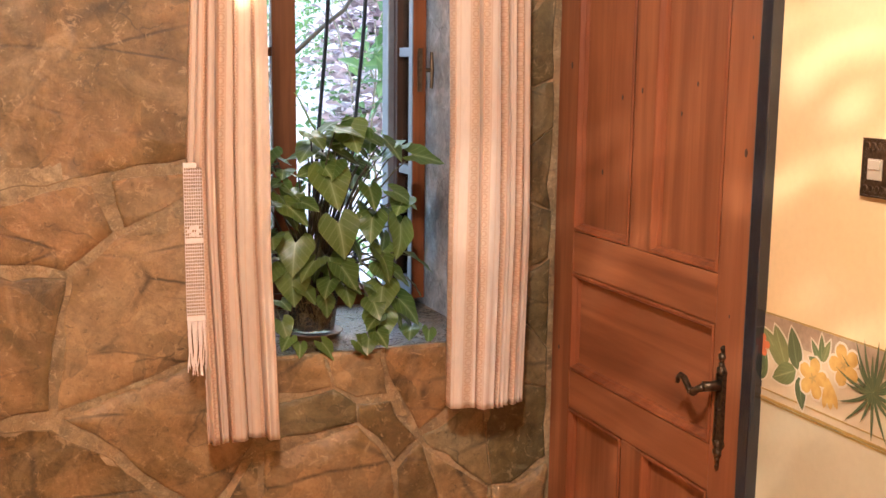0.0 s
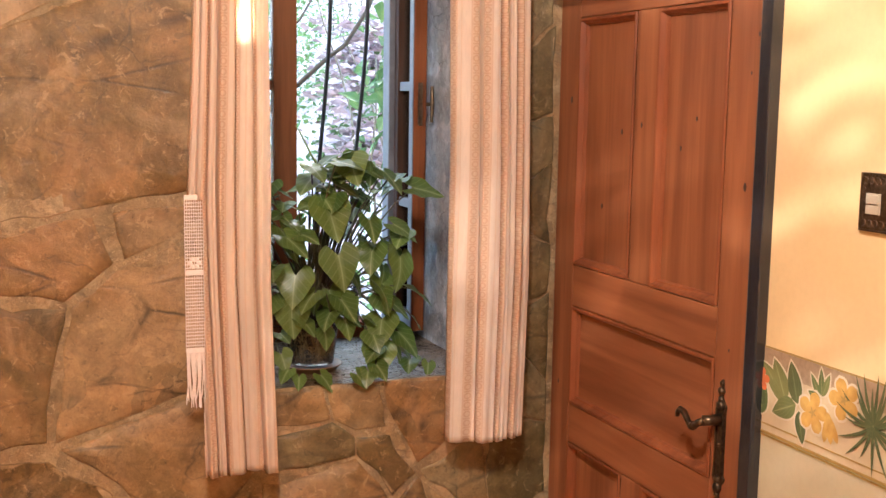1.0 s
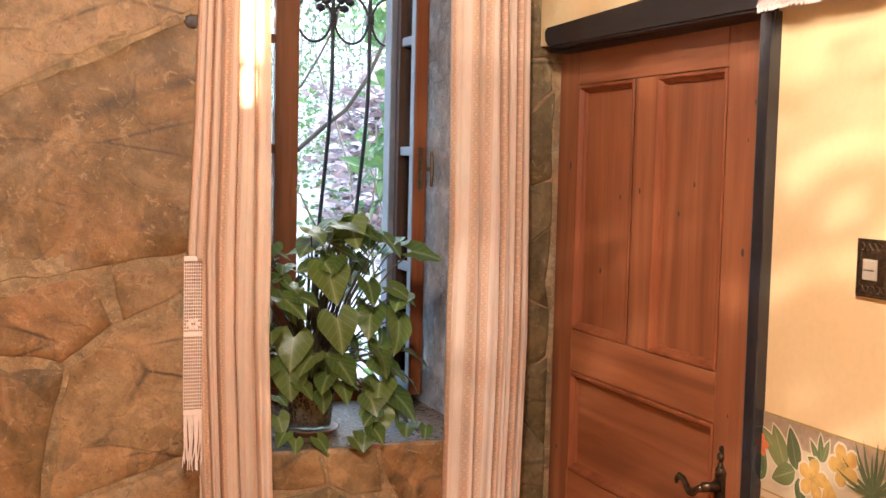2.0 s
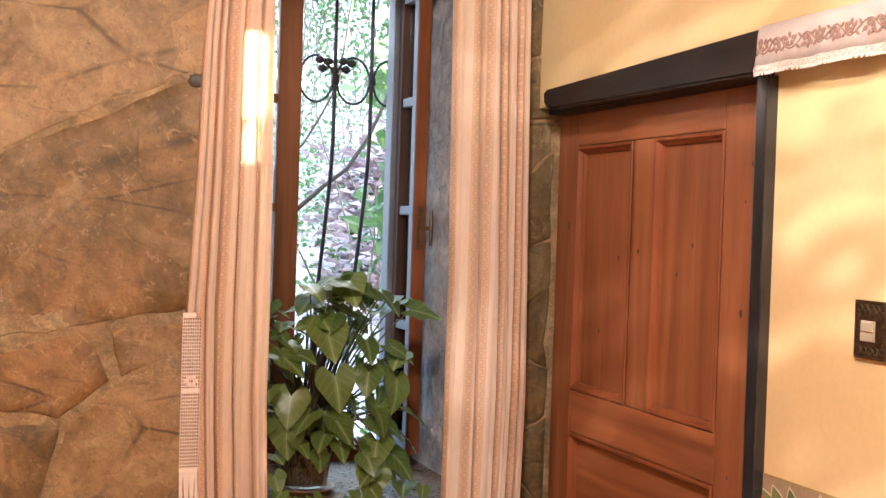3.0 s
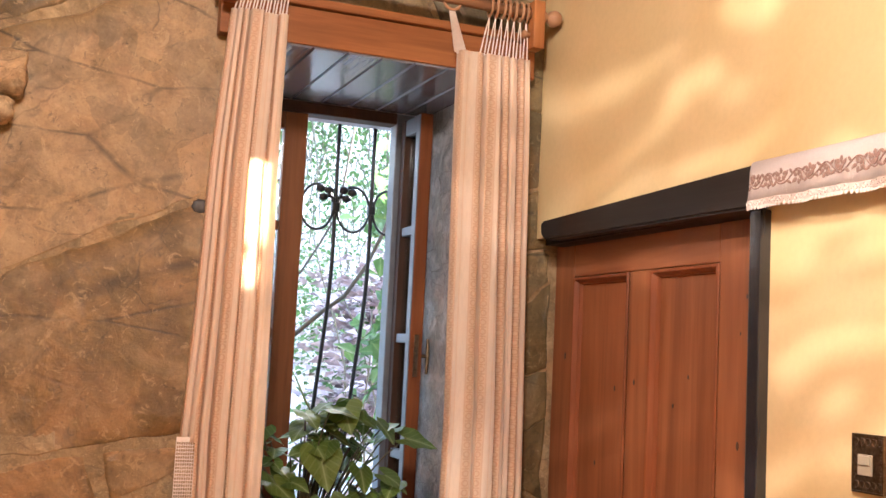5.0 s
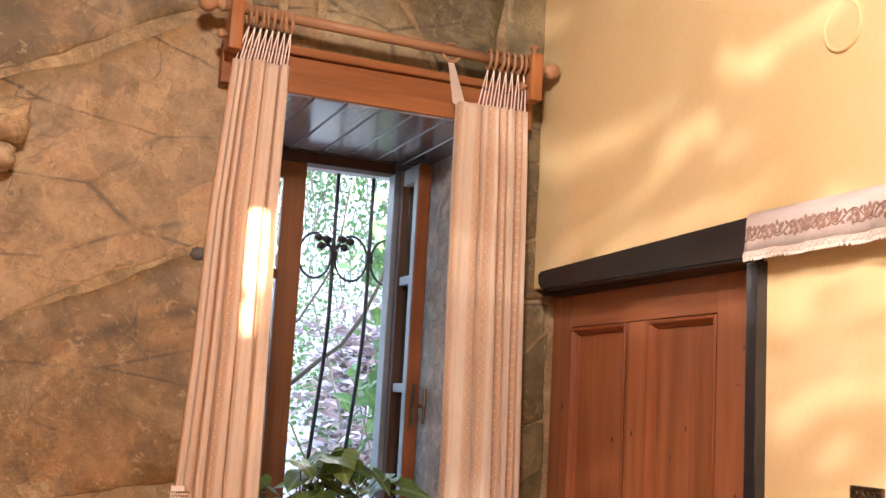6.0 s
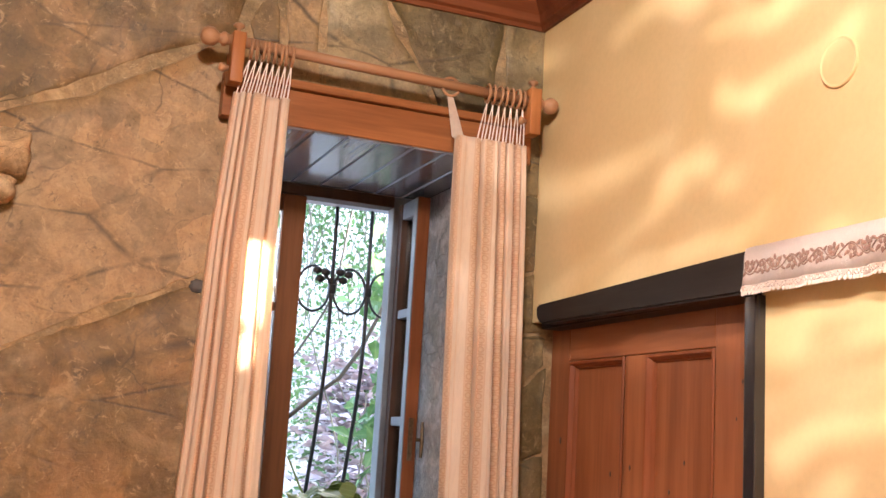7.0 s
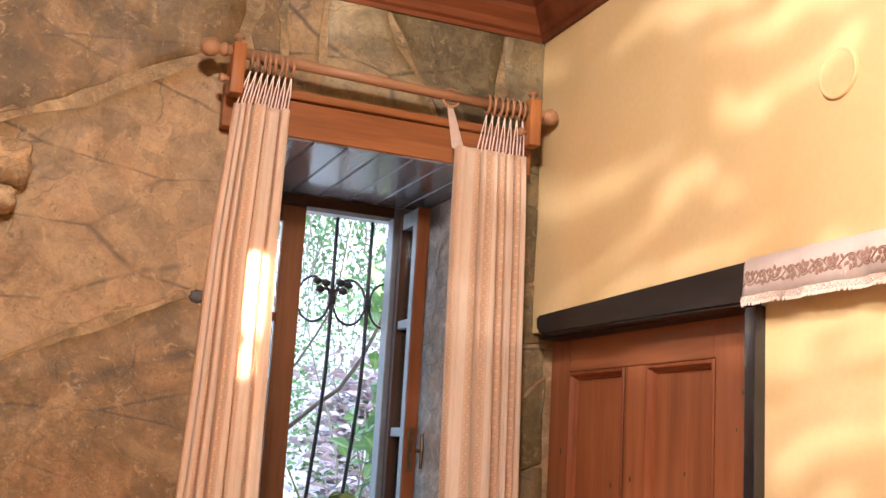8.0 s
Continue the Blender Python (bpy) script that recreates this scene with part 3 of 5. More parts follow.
header = tagged(part("header_board", bm, PINE), "honey-stained pine header board across the window", "board")

# ---- curtain rod ----
RY, RZ = -0.13, 2.612
rod = thing("curtain_rod", "honey pine curtain rod with ball finials on wooden brackets", "curtain rod", at=(-0.52, RY, RZ))
RINV = rod.matrix_world.inverted()


def rpart(name, bm, mat=ROD, label=""):
    ob = part(name, bm, mat, rod, label, True)
    ob.matrix_parent_inverse = RINV
    return ob


rpart("pole", tube(bmesh.new(), [(-0.985, RY, RZ + 0.010), (-0.062, RY, RZ - 0.008)], 0.0145, 16))
for sx, x in ((-1, -0.985), (1, -0.062)):
    ball = [(0.0, 0.054), (0.010, 0.053), (0.019, 0.047), (0.0245, 0.036), (0.0255, 0.028), (0.023, 0.018), (0.016, 0.010), (0.012, 0.006), (0.013, 0.002), (0.018, -0.002), (0.0185, -0.010), (0.016, -0.014), (0.0, -0.014)][::-1]
    if sx > 0:
        ball = [(r * 0.95, h * 0.92) for r, h in ball]
    rpart("finial", lathe(bmesh.new(), ball, Matrix.Translation((x, RY, RZ - 0.009 * sx)) @ Euler((0, radians(90 * sx), 0)).to_matrix().to_4x4()))
for x in (-0.942, -0.092):
    rpart("bracket", one_box((x - 0.017, RY - 0.026, 2.505), (x + 0.017, RY + 0.024, RZ + 0.028), 0.003), PINE_V)
    rpart("bracket_arm", one_box((x - 0.015, RY + 0.0245, 2.52), (x + 0.015, -0.0755, 2.60), 0.003), PINE_V)
    rpart("knob", lathe(bmesh.new(), [(0.0, 0.0), (0.010, 0.0), (0.006, 0.008), (0.006, 0.014), (0.014, 0.018), (0.015, 0.023), (0.010, 0.028), (0.0, 0.029)], Matrix.Translation((x, RY, RZ + 0.0285))))
    rpart("peg", lathe(bmesh.new(), [(0.0, 0.0), (0.007, 0.0), (0.007, 0.008), (0.012, 0.013), (0.012, 0.021), (0.007, 0.025), (0.0, 0.025)], Matrix.Translation((x - 0.0175, RY, 2.545)) @ Euler((0, radians(-90), 0)).to_matrix().to_4x4()))


def rings(xs, lean):
    for i, x in enumerate(xs):
        a = radians(lean + 5 * math.sin(i * 2.3))
        ob = tagged(part("curtain_ring", ring_tube(bmesh.new(), (0, 0, 0), (math.sin(a), math.cos(a), 0), (0, 0, 1), 0.0255, 0.0042, 24, 8), ROD, smooth=True), "turned pine curtain ring on the rod", "curtain ring", "rings on the curtain rod")
        ob.location = (x, RY, RZ - 0.0065)


LX = [-0.905 + 0.0155 * k for k in range(8)]
RX = [-0.232 + 0.0185 * k for k in range(7)]
rings(LX, 8)
rings(RX, 8)
rings([-0.345], 88)


# ---- curtains ----
def curtain(name, cords, top, rows, pleats, shift, seed, label, notch=None):
    """A pleated curtain. rows: (z, x_left, x_right) down the cloth; pleats: (share of the width, depth) of each flat-fronted fold."""
    cu = thing(name, label, "curtain", "curtains at the window", at=(rows[0][1], RY, rows[0][0]))
    cinv = cu.matrix_world.inverted()
    zs = [r[0] for r in rows][::-1]
    nx, nz = 132, 90
    bm = bmesh.new()
    uvl = bm.loops.layers.uv.new("UVMap")
    grid, uvs = [], {}
    edges = [0.0]
    for share, _ in pleats:
        edges.append(edges[-1] + share)
    edges = [e / edges[-1] for e in edges]
    rnd = random.Random(seed)
    drift = [(rnd.uniform(-0.02, 0.02), rnd.uniform(0, 6.28)) for _ in edges]
    for j in range(nz + 1):
        z = rows[0][0] + (rows[-1][0] - rows[0][0]) * j / nz
        xl, xr = (float(np.interp(z, zs, [r[k] for r in rows][::-1])) for k in (1, 2))
        down = j / nz
        cuts = [e + (0 if k in (0, len(edges) - 1) else drift[k][0] * math.sin(3.5 * down + drift[k][1])) for k, e in enumerate(edges)]
        line = []
        for i in range(nx + 1):
            u = i / nx
            k = max(q for q in range(len(pleats)) if cuts[q] <= u + 1e-9)
            f = (u - cuts[k]) / (cuts[k + 1] - cuts[k])
            wide = cuts[k + 1] - cuts[k]
            front = 1 - abs(2 * f - 1) ** (2.4 + 9 * wide)
            d = 0.012 - 1.65 * pleats[k][1] * (0.75 + 0.25 * down) * front
            d += 0.0022 * math.sin(2 * math.pi * (2.3 * f + k) + 4 * down + drift[k][1]) * (0.4 + down)
            d += 0.0016 * math.sin(60 * u + 2.0 * down + seed) * max(0.0, 1 - 2.5 * down)
            x = xl + (xr - xl) * (u - 0.13 * wide * math.sin(2 * math.pi * f) * front)
            sag = (0.005 * math.sin(7 * u + seed) + 0.004 * front) * max(0.0, down - 0.9) / 0.1
            v = bm.verts.new((x, RY + 0.008 + d, z - sag))
            uvs[v] = (u + shift + 0.05 * down, z)
            line.append(v)
        grid.append(line)
    for a, b in zip(grid, grid[1:]):
        for i in range(nx):
            if notch and a[i].co.z < notch[1] and a[i].co.x < notch[0]:
                continue
            f = bm.faces.new((a[i], b[i], b[i + 1], a[i + 1]))
            f.smooth = True
            for lp in f.loops:
                lp[uvl].uv = uvs[lp.vert]
    cloth = part("cloth", bm, CLOTH, cu, smooth=True)
    cloth.matrix_parent_inverse = cinv
    sol = cloth.modifiers.new("thickness", "SOLIDIFY")
    sol.thickness = 0.0012
    n = len(cords)
    for i, x in enumerate(cords):
        bm = bmesh.new()
        for s in (-0.5, 0.5):
            bx = top[0] + (top[1] - top[0]) * (i + 0.5 + 0.6 * s) / n
            tube(bm, [(x, RY + 0.002, RZ - 0.030), ((x + bx) / 2 + 0.003 * s, RY + 0.004, (RZ - 0.03 + rows[0][0]) / 2), (bx, RY + 0.010, rows[0][0] - 0.004)], [0.0015, 0.0019, 0.0022], 6)
        ob = part("tab_cord", bm, WHITE, cu, "white cotton tab cord")
        ob.matrix_parent_inverse = cinv
    return cu, cinv


left_c, LINV = curtain("curtain", LX, (-0.935, -0.795), [(2.49, -0.938, -0.792), (2.10, -0.965, -0.795), (1.75, -0.975, -0.790), (1.42, -0.990, -0.787), (1.2, -0.985, -0.789), (0.715, -0.965, -0.772)],
                       [(0.10, 0.006), (0.11, 0.016), (0.11, 0.016), (0.24, 0.026), (0.25, 0.012), (0.18, 0.022)], 0.08, 1,
                       "cream striped woven curtain with a crochet edge, hanging from tab cords", notch=(-0.957, 1.412))
right_c, RCINV = curtain("curtain", RX[:], (-0.258, -0.105), [(2.472, -0.318, -0.103), (2.3, -0.318, -0.096), (1.5, -0.305, -0.080), (1.2, -0.308, -0.076), (0.735, -0.309, -0.088)],
                         [(0.36, 0.020), (0.25, 0.022), (0.11, 0.024), (0.10, 0.020), (0.09, 0.026), (0.10, 0.020)], 0.04, 4,
                         "cream striped woven curtain with one tab hanging slack")
# slack tab from the lone ring
bm = bmesh.new()
slack = [(-0.345, RY, RZ - 0.036), (-0.334, RY + 0.004, RZ - 0.07), (-0.322, RY + 0.008, RZ - 0.11), (-0.312, RY + 0.01, 2.468)]
a = [bm.verts.new(Vector(p) + Vector((-0.009 - 0.003 * i, 0, 0))) for i, p in enumerate(slack)]
b = [bm.verts.new(Vector(p) + Vector((0.009 + 0.006 * i, 0, -0.006 * i))) for i, p in enumerate(slack)]
for i in range(3):
    bm.faces.new((a[i], a[i + 1], b[i + 1], b[i]))
bmesh.ops.solidify(bm, geom=bm.faces[:], thickness=0.002)
ob = part("slack_tab", bm, WHITE, right_c, "white cotton tab hanging from a lone ring")
ob.matrix_parent_inverse = RCINV

# crochet band and fringe on the outer edge of the left curtain
CXL, CXR, CY = -0.999, -0.955, RY + 0.004
bm = bmesh.new()
cols, rws = 8, 46
for i in range(cols + 1):
    x = CXL + (CXR - CXL) * i / cols
    box(bm, (x - 0.0008, CY - 0.001, 1.03), (x + 0.0008, CY + 0.001, 1.415))
for j in range(rws + 1):
    z = 1.03 + 0.385 * j / rws
    box(bm, (CXL, CY - 0.0014, z - 0.0012), (CXR, CY + 0.0006, z + 0.0012))
for z in (1.035, 1.228, 1.412):
    box(bm, (CXL - 0.001, CY - 0.002, z - 0.006), (CXR + 0.001, CY + 0.002, z + 0.006), 0.001)
for a in range(0, 360, 60):
    bmesh.ops.create_icosphere(bm, subdivisions=1, radius=0.006, matrix=Matrix.Translation(((CXL + CXR) / 2 + 0.011 * math.cos(radians(a)), CY - 0.0015, 1.252 + 0.011 * math.sin(radians(a)))) @ Matrix.Diagonal((1, 0.25, 1, 1)))
band = ob = part("crochet_band", bm, WHITE, left_c, "white crochet openwork band")
ob.matrix_parent_inverse = LINV
rnd = random.Random(5)
bm = bmesh.new()
for i in range(18):
    x = CXL + (CXR - CXL) * (i + 0.5) / 18
    dx = (rnd.random() - 0.5) * 0.022
    tube(bm, [(x, CY, 1.03), (x + dx * 0.3, CY - 0.004, 0.97), (x + dx * 0.8, CY + 0.002, 0.92), (x + dx, CY - 0.002, 0.885 + 0.03 * rnd.random())], [0.0015, 0.0018, 0.0018, 0.001], 5)
part("fringe", bm, WHITE, band, "white knotted fringe")

# ---- door ----
DX = 0.062                             # room face of the door
door = thing("door_1", "red-stained pine panelled door, closed, with bronze handle", "door", kind="structure", at=(DX, -0.46, 0.0))
DINV = door.matrix_world.inverted()


def dpart(name, bm, mat=DOORWOOD, label="", smooth=False):
    ob = part(name, bm, mat, door, label, smooth)
    ob.matrix_parent_inverse = DINV
    return ob


DL, DR = -0.016, -1.016
Y1, Y2, Y3, Y4 = -0.125, -0.418, -0.516, -0.800   # panel edges across the door
B = 0.004
dpart("stile", one_box((DX, Y1, 0.01), (DX + 0.04, DL, 1.98), B))
dpart("stile", one_box((DX, DR, 0.01), (DX + 0.04, Y4, 1.98), B))
for lo, hi in ((1.880, 1.98), (1.092, 1.207), (0.70, 0.812), (0.01, 0.20)):
    dpart("rail", one_box((DX + 0.0005, Y4 + 0.0006, lo), (DX + 0.04, Y1 - 0.0006, hi), B), DOORWOOD_H)
for lo, hi in ((1.2076, 1.8794), (0.2006, 0.6994)):
    dpart("mullion", one_box((DX + 0.0008, Y3, lo), (DX + 0.04, Y2, hi), B))
for y0, y1, z0, z1 in ((Y2, Y1, 1.207, 1.880), (Y4, Y3, 1.207, 1.880), (Y4, Y1, 0.812, 1.092), (Y2, Y1, 0.20, 0.70), (Y4, Y3, 0.20, 0.70)):
    wide = y1 - y0 > 0.5
    dpart("panel", one_box((DX + 0.020, y0 + 0.0015, z0 + 0.0015), (DX + 0.034, y1 - 0.0015, z1 - 0.0015)), DOORWOOD_H if wide else DOORWOOD)
    # moulding round the panel: a sloped picture-frame of four mitred sides
    bm = bmesh.new()
    lay = [(0.0012, 0.001), (0.004, -0.003), (0.010, -0.0025), (0.016, 0.009), (0.019, 0.011), (0.022, 0.0195)]
    loops = []
    for inset, dx in lay:
        loops.append([bm.verts.new((DX + dx, yy, zz)) for yy, zz in ((y0 + inset, z0 + inset), (y1 - inset, z0 + inset), (y1 - inset, z1 - inset), (y0 + inset, z1 - inset))])
    for p, q in zip(loops, loops[1:]):
        for k in range(4):
            bm.faces.new((p[k], p[(k + 1) % 4], q[(k + 1) % 4], q[k]))
    bmesh.ops.recalc_face_normals(bm, faces=bm.faces)
    dpart("moulding", bm, DOORRED)

KNOT = mat_plain("dark_wood_knot", (0.055, 0.022, 0.012), 0.5)
for ky, kz, kr, kx in ((-0.877, 1.48, 0.0085, 0.0), (-0.455, 1.60, 0.006, 0.0), (-0.09, 1.66, 0.009, 0.0), (-0.90, 1.80, 0.006, 0.0), (-0.06, 0.86, 0.007, 0.0), (-0.88, 1.72, 0.005, 0.0), (-0.33, 1.58, 0.006, 0.0195), (-0.60, 1.55, 0.005, 0.0195), (-0.66, 1.62, 0.005, 0.0195), (-0.24, 1.38, 0.006, 0.0195), (-0.85, 1.12, 0.005, 0.0)):
    bm = bmesh.new()
    bmesh.ops.create_icosphere(bm, subdivisions=2, radius=kr, matrix=Matrix.Translation((DX + kx + 0.0003, ky, kz)) @ Matrix.Diagonal((0.09, 0.75, 1.25, 1)))
    dpart("knot", bm, KNOT, "dark knot in the wood", True)

# handle with a long ornate back plate
bm = bmesh.new()
ey = -0.838
outline = []
for k in range(41):
    z = 0.764 + 0.288 * k / 40
    u = abs((z - 0.908) / 0.144)
    w = 0.016 if u < 0.55 else 0.016 * (0.55 + 0.45 * math.cos((u - 0.55) * 14)) * (1 - u) / 0.45 * 1.25 + 0.002
    outline.append((w, z))
prism(bm, [(ey + w, z) for w, z in outline] + [(ey - w, z) for w, z in outline[::-1]], DX - 0.005, DX - 0.0004, "x")
for z, r in ((1.045, 0.006), (1.027, 0.011), (1.008, 0.008), (0.995, 0.013), (0.825, 0.011), (0.806, 0.013), (0.79, 0.008), (0.774, 0.005), (0.905, 0.006)):
    bmesh.ops.create_icosphere(bm, subdivisions=2, radius=r, matrix=Matrix.Translation((DX - 0.005, ey, z)) @ Matrix.Diagonal((0.7, 1, 0.9, 1)))
for s in (-1, 1):
    tube(bm, [(DX - 0.006, ey + s * 0.013, 0.83), (DX - 0.006, ey + s * 0.012, 0.9), (DX - 0.006, ey + s * 0.013, 0.985)], 0.003, 6)
plate = dpart("back_plate", bm, BRONZE, "ornate dark bronze back plate")
bm = tube(bmesh.new(), [(DX - 0.004, ey, 0.962), (DX - 0.03, ey, 0.962), (DX - 0.048, ey + 0.004, 0.962)], [0.014, 0.011, 0.012], 12)
tube(bm, [(DX - 0.048, ey, 0.962), (DX - 0.052, ey + 0.016, 0.954), (DX - 0.052, ey + 0.032, 0.943), (DX - 0.052, ey + 0.046, 0.940), (DX - 0.05, ey + 0.060, 0.950), (DX - 0.05, ey + 0.074, 0.963), (DX - 0.05, ey + 0.088, 0.966), (DX - 0.05, ey + 0.099, 0.957), (DX - 0.05, ey + 0.100, 0.946)], [0.009, 0.008, 0.0078, 0.0074, 0.0074, 0.0078, 0.0074, 0.006, 0.004], 10)
bmesh.ops.create_icosphere(bm, subdivisions=2, radius=0.0105, matrix=Matrix.Translation((DX - 0.051, ey + 0.036, 0.942)))
part("door_handle", bm, BRONZE, plate, "scrolled bronze lever handle", True)

# black door frame: lintel and jamb
bm = prism(bmesh.new(), [(-1.62, 1.985), (-1.045, 1.985), (-1.040, 1.966), (-0.145, 1.974), (-0.118, 1.980), (-0.104, 1.992), (-0.100, 2.018), (-0.106, 2.030), (-1.040, 2.055), (-1.62, 2.057)], -0.038, -0.0005, "x")
bmesh.ops.bevel(bm, geom=[e for e in bm.edges if all(v.co.x < -0.03 for v in e.verts)], offset=0.006, segments=2, affect="EDGES")
lintel = setting("lintel_beam", bm, BLACKWOOD, "black-stained wooden beam over the door", "beam")
setting("door_head", one_box((0.0005, -1.017, 1.968), (DX + 0.07, -0.065, DZ + 0.005)), BLACKWOOD, "black rebate over the door", "door frame")
setting("door_jamb", one_box((-0.026, -1.053, 0.0), (DX + 0.06, -1.0175, 1.9655), 0.004), BLACKGLOSS, "black-painted door jamb", "door frame")
setting("door_stop", one_box((DX + 0.041, -1.017, 0.0), (DX + 0.07, 0.0, 1.9655)), BLACKWOOD, "black door rebate", "door frame")
# Unseen slab, added so that outdoor light does not leak round the door.
setting("door_leak_block", one_box((0.1605, -1.2, 0.0), (0.30, 0.459, 2.10)), CREAM, "plain slab added unseen behind the door to stop daylight leaking in", "wall")

# ---- runner on the beam, wallpaper border, switch ----
LACE_PINK = mat_plain("pale_linen", (0.76, 0.665, 0.61), 0.9, 0, 0.08, 200)
EMBROID = mat_plain("brown_embroidery", (0.28, 0.165, 0.125), 0.9, 0, 0.3, 200)
runner = thing("lace_runner", "pale linen runner, brown floral embroidery and lace edge, on the beam", "runner", at=(-0.05, -1.3, 2.057))
LRINV = runner.matrix_world.inverted()
LY0, LY1, LZ1, LZ0 = -1.042, -1.61, 2.0605, 1.979


def drape(y):
    return 0.0045 * math.sin(y * 38) + 0.003 * math.sin(y * 71 + 1) + 0.0015 * math.sin(y * 143 + 2)


bm = bmesh.new()
prev = None
NL = 90
for i in range(NL + 1):
    y = LY0 + (LY1 - LY0) * i / NL
    d = drape(y)
    col = [bm.verts.new(p) for p in ((0.0, y, LZ1), (-0.03, y, LZ1 + 0.001), (-0.042, y, LZ1 - 0.004), (-0.047 - 0.3 * d, y, LZ1 - 0.02), (-0.049 - 0.6 * d, y, 2.01), (-0.051 - d, y + 0.004, LZ0))]
    if prev:
        for k in range(5):
            f = bm.faces.new((prev[k], prev[k + 1], col[k + 1], col[k]))
            f.smooth = True
    prev = col
bmesh.ops.solidify(bm, geom=bm.faces[:], thickness=0.001)
ob = part("linen", bm, LACE_PINK, runner)
ob.matrix_parent_inverse = LRINV
# lace edge: a band with eyelets and scallops
bm = bmesh.new()
prev = None
for i in range(NL + 1):
    y = LY0 + (LY1 - LY0) * i / NL
    x = -0.0515 - drape(y)
    col = [bm.verts.new(p) for p in ((x, y + 0.004, LZ0), (x - 0.001, y + 0.005, 1.9635))]
    if prev:
        bm.faces.new((prev[0], prev[1], col[1], col[0]))
    prev = col
bmesh.ops.solidify(bm, geom=bm.faces[:], thickness=0.001)
for i in range(64):
    y = LY0 + 0.004 + (LY1 - LY0) * (i + 0.5) / 64
    x = -0.0525 - drape(y)
    bmesh.ops.create_icosphere(bm, subdivisions=1, radius=0.0046, matrix=Matrix.Translation((x, y, 1.9625)) @ Matrix.Diagonal((0.2, 1, 1, 1)))
    if i % 2 == 0:
        ring_tube(bm, (x - 0.0008, y, 1.9715), (0, 1, 0), (0, 0, 1), 0.0042, 0.0009, 10, 4)
ob = part("lace_edge", bm, WHITE, runner, "white scalloped lace edge")
ob.matrix_parent_inverse = LRINV
bm = bmesh.new()
for i in range(150):
    y = LY0 + 0.004 + (LY1 - LY0) * (i + 0.5) / 150
    x = -0.0536 - drape(y)
    z = 1.9675 + 0.003 * (i % 2) if i % 5 else 1.9755
    bmesh.ops.create_icosphere(bm, subdivisions=1, radius=0.0011, matrix=Matrix.Translation((x, y, z)) @ Matrix.Diagonal((0.3, 1, 1, 1)))
ob = part("eyelets", bm, EMBROID, runner, "small dark eyelets")
ob.matrix_parent_inverse = LRINV


def on_linen(y, z, lift=0.0):
    """A point just in front of the hanging cloth."""
    return Vector((-0.0500 - drape(y) * np.interp(z, [1.98, 2.01, 2.04], [1.0, 0.6, 0.3]) - lift, y, z))


def stitched(bm, y, z, along, across, turn):
    """A small satin-stitched oval."""
    bmesh.ops.create_icosphere(bm, subdivisions=1, radius=1.0, matrix=Matrix.Translation(on_linen(y, z, 0.0008)) @ Euler((radians(turn), 0, 0)).to_matrix().to_4x4() @ Matrix.Diagonal((0.0012, along, across, 1)))


# scrolling stem with a rosette in each bend and leaves between
er = random.Random(77)
STEP = 0.040
for k in range(int((LY0 - LY1 - 0.02) / STEP)):
    bm = bmesh.new()
    y0, up = LY0 - 0.006 - STEP * k, (1 if k % 2 else -1)
    stem = []
    for q in range(9):
        t = q / 8
        stem.append(on_linen(y0 - STEP * t, 2.013 + up * 0.013 * math.sin(math.pi * t)))
    tube(bm, stem, 0.0015, 5)
    cy, cz = y0 - STEP * 0.5, 2.013 - up * 0.004
    spin = er.uniform(0, 72)
    for q in range(5):
        a = spin + 72 * q
        stitched(bm, cy + 0.0085 * math.cos(radians(a)), cz + 0.0085 * math.sin(radians(a)), 0.0066, 0.0046, a)
    hook = [on_linen(cy + r * math.cos(a), cz + r * math.sin(a), 0.001) for r, a in ((0.0145 - 0.0006 * q, radians(spin + up * 24 * q)) for q in range(10))]
    tube(bm, hook, 0.0016, 5)
    for t, off, turn in ((0.06, 0.010, 40), (0.22, -0.007, -50), (0.80, -0.008, 55), (0.94, 0.009, -35)):
        stitched(bm, y0 - STEP * t, 2.013 + up * off + er.uniform(-0.002, 0.002), 0.0078, 0.0034, turn * up + er.uniform(-12, 12))
    ob = part("embroidered_flower", bm, EMBROID, runner, "brown embroidered flower")
    ob.matrix_parent_inverse = LRINV

# paper border with flowers
PAPER = mat_paint("border_paper", (0.57, 0.475, 0.305), (0.50, 0.40, 0.245), 0.7, 9)
MAUVE = mat_paint("border_taupe_band", (0.37, 0.275, 0.175), (0.29, 0.205, 0.125), 0.7, 70)
OCHRE = mat_plain("border_ochre_line", (0.40, 0.27, 0.08), 0.7)
LEAFP = mat_leaf("printed_leaf_green", (0.10, 0.14, 0.045), (0.30, 0.32, 0.14), 0.0, 0.7)
LEAFP2 = mat_leaf("printed_leaf_dark", (0.055, 0.085, 0.03), (0.18, 0.22, 0.09), 0.0, 0.7)
PETAL = mat_paint("printed_yellow_petal", (0.58, 0.37, 0.10), (0.44, 0.25, 0.055), 0.7, 45)
REDP = mat_plain("printed_red_petal", (0.60, 0.16, 0.05), 0.7)
HALO = mat_plain("printed_pale_outline", (0.60, 0.52, 0.37), 0.7, 0, 0.06)
border = thing("wallpaper_border", "wallpaper border with yellow flowers and green leaves along the wall", "border", kind="structure", at=(0, -1.3, 1.0))
BINV = border.matrix_world.inverted()
BY0, BY1 = -1.0535, -2.6


def bpart(name, bm, mat):
    ob = part(name, bm, mat, border)
    ob.matrix_parent_inverse = BINV
    return ob


bpart("paper", one_box((-0.0012, BY1, 1.003), (-0.0002, BY0, 1.178)), PAPER)
bm = bmesh.new()
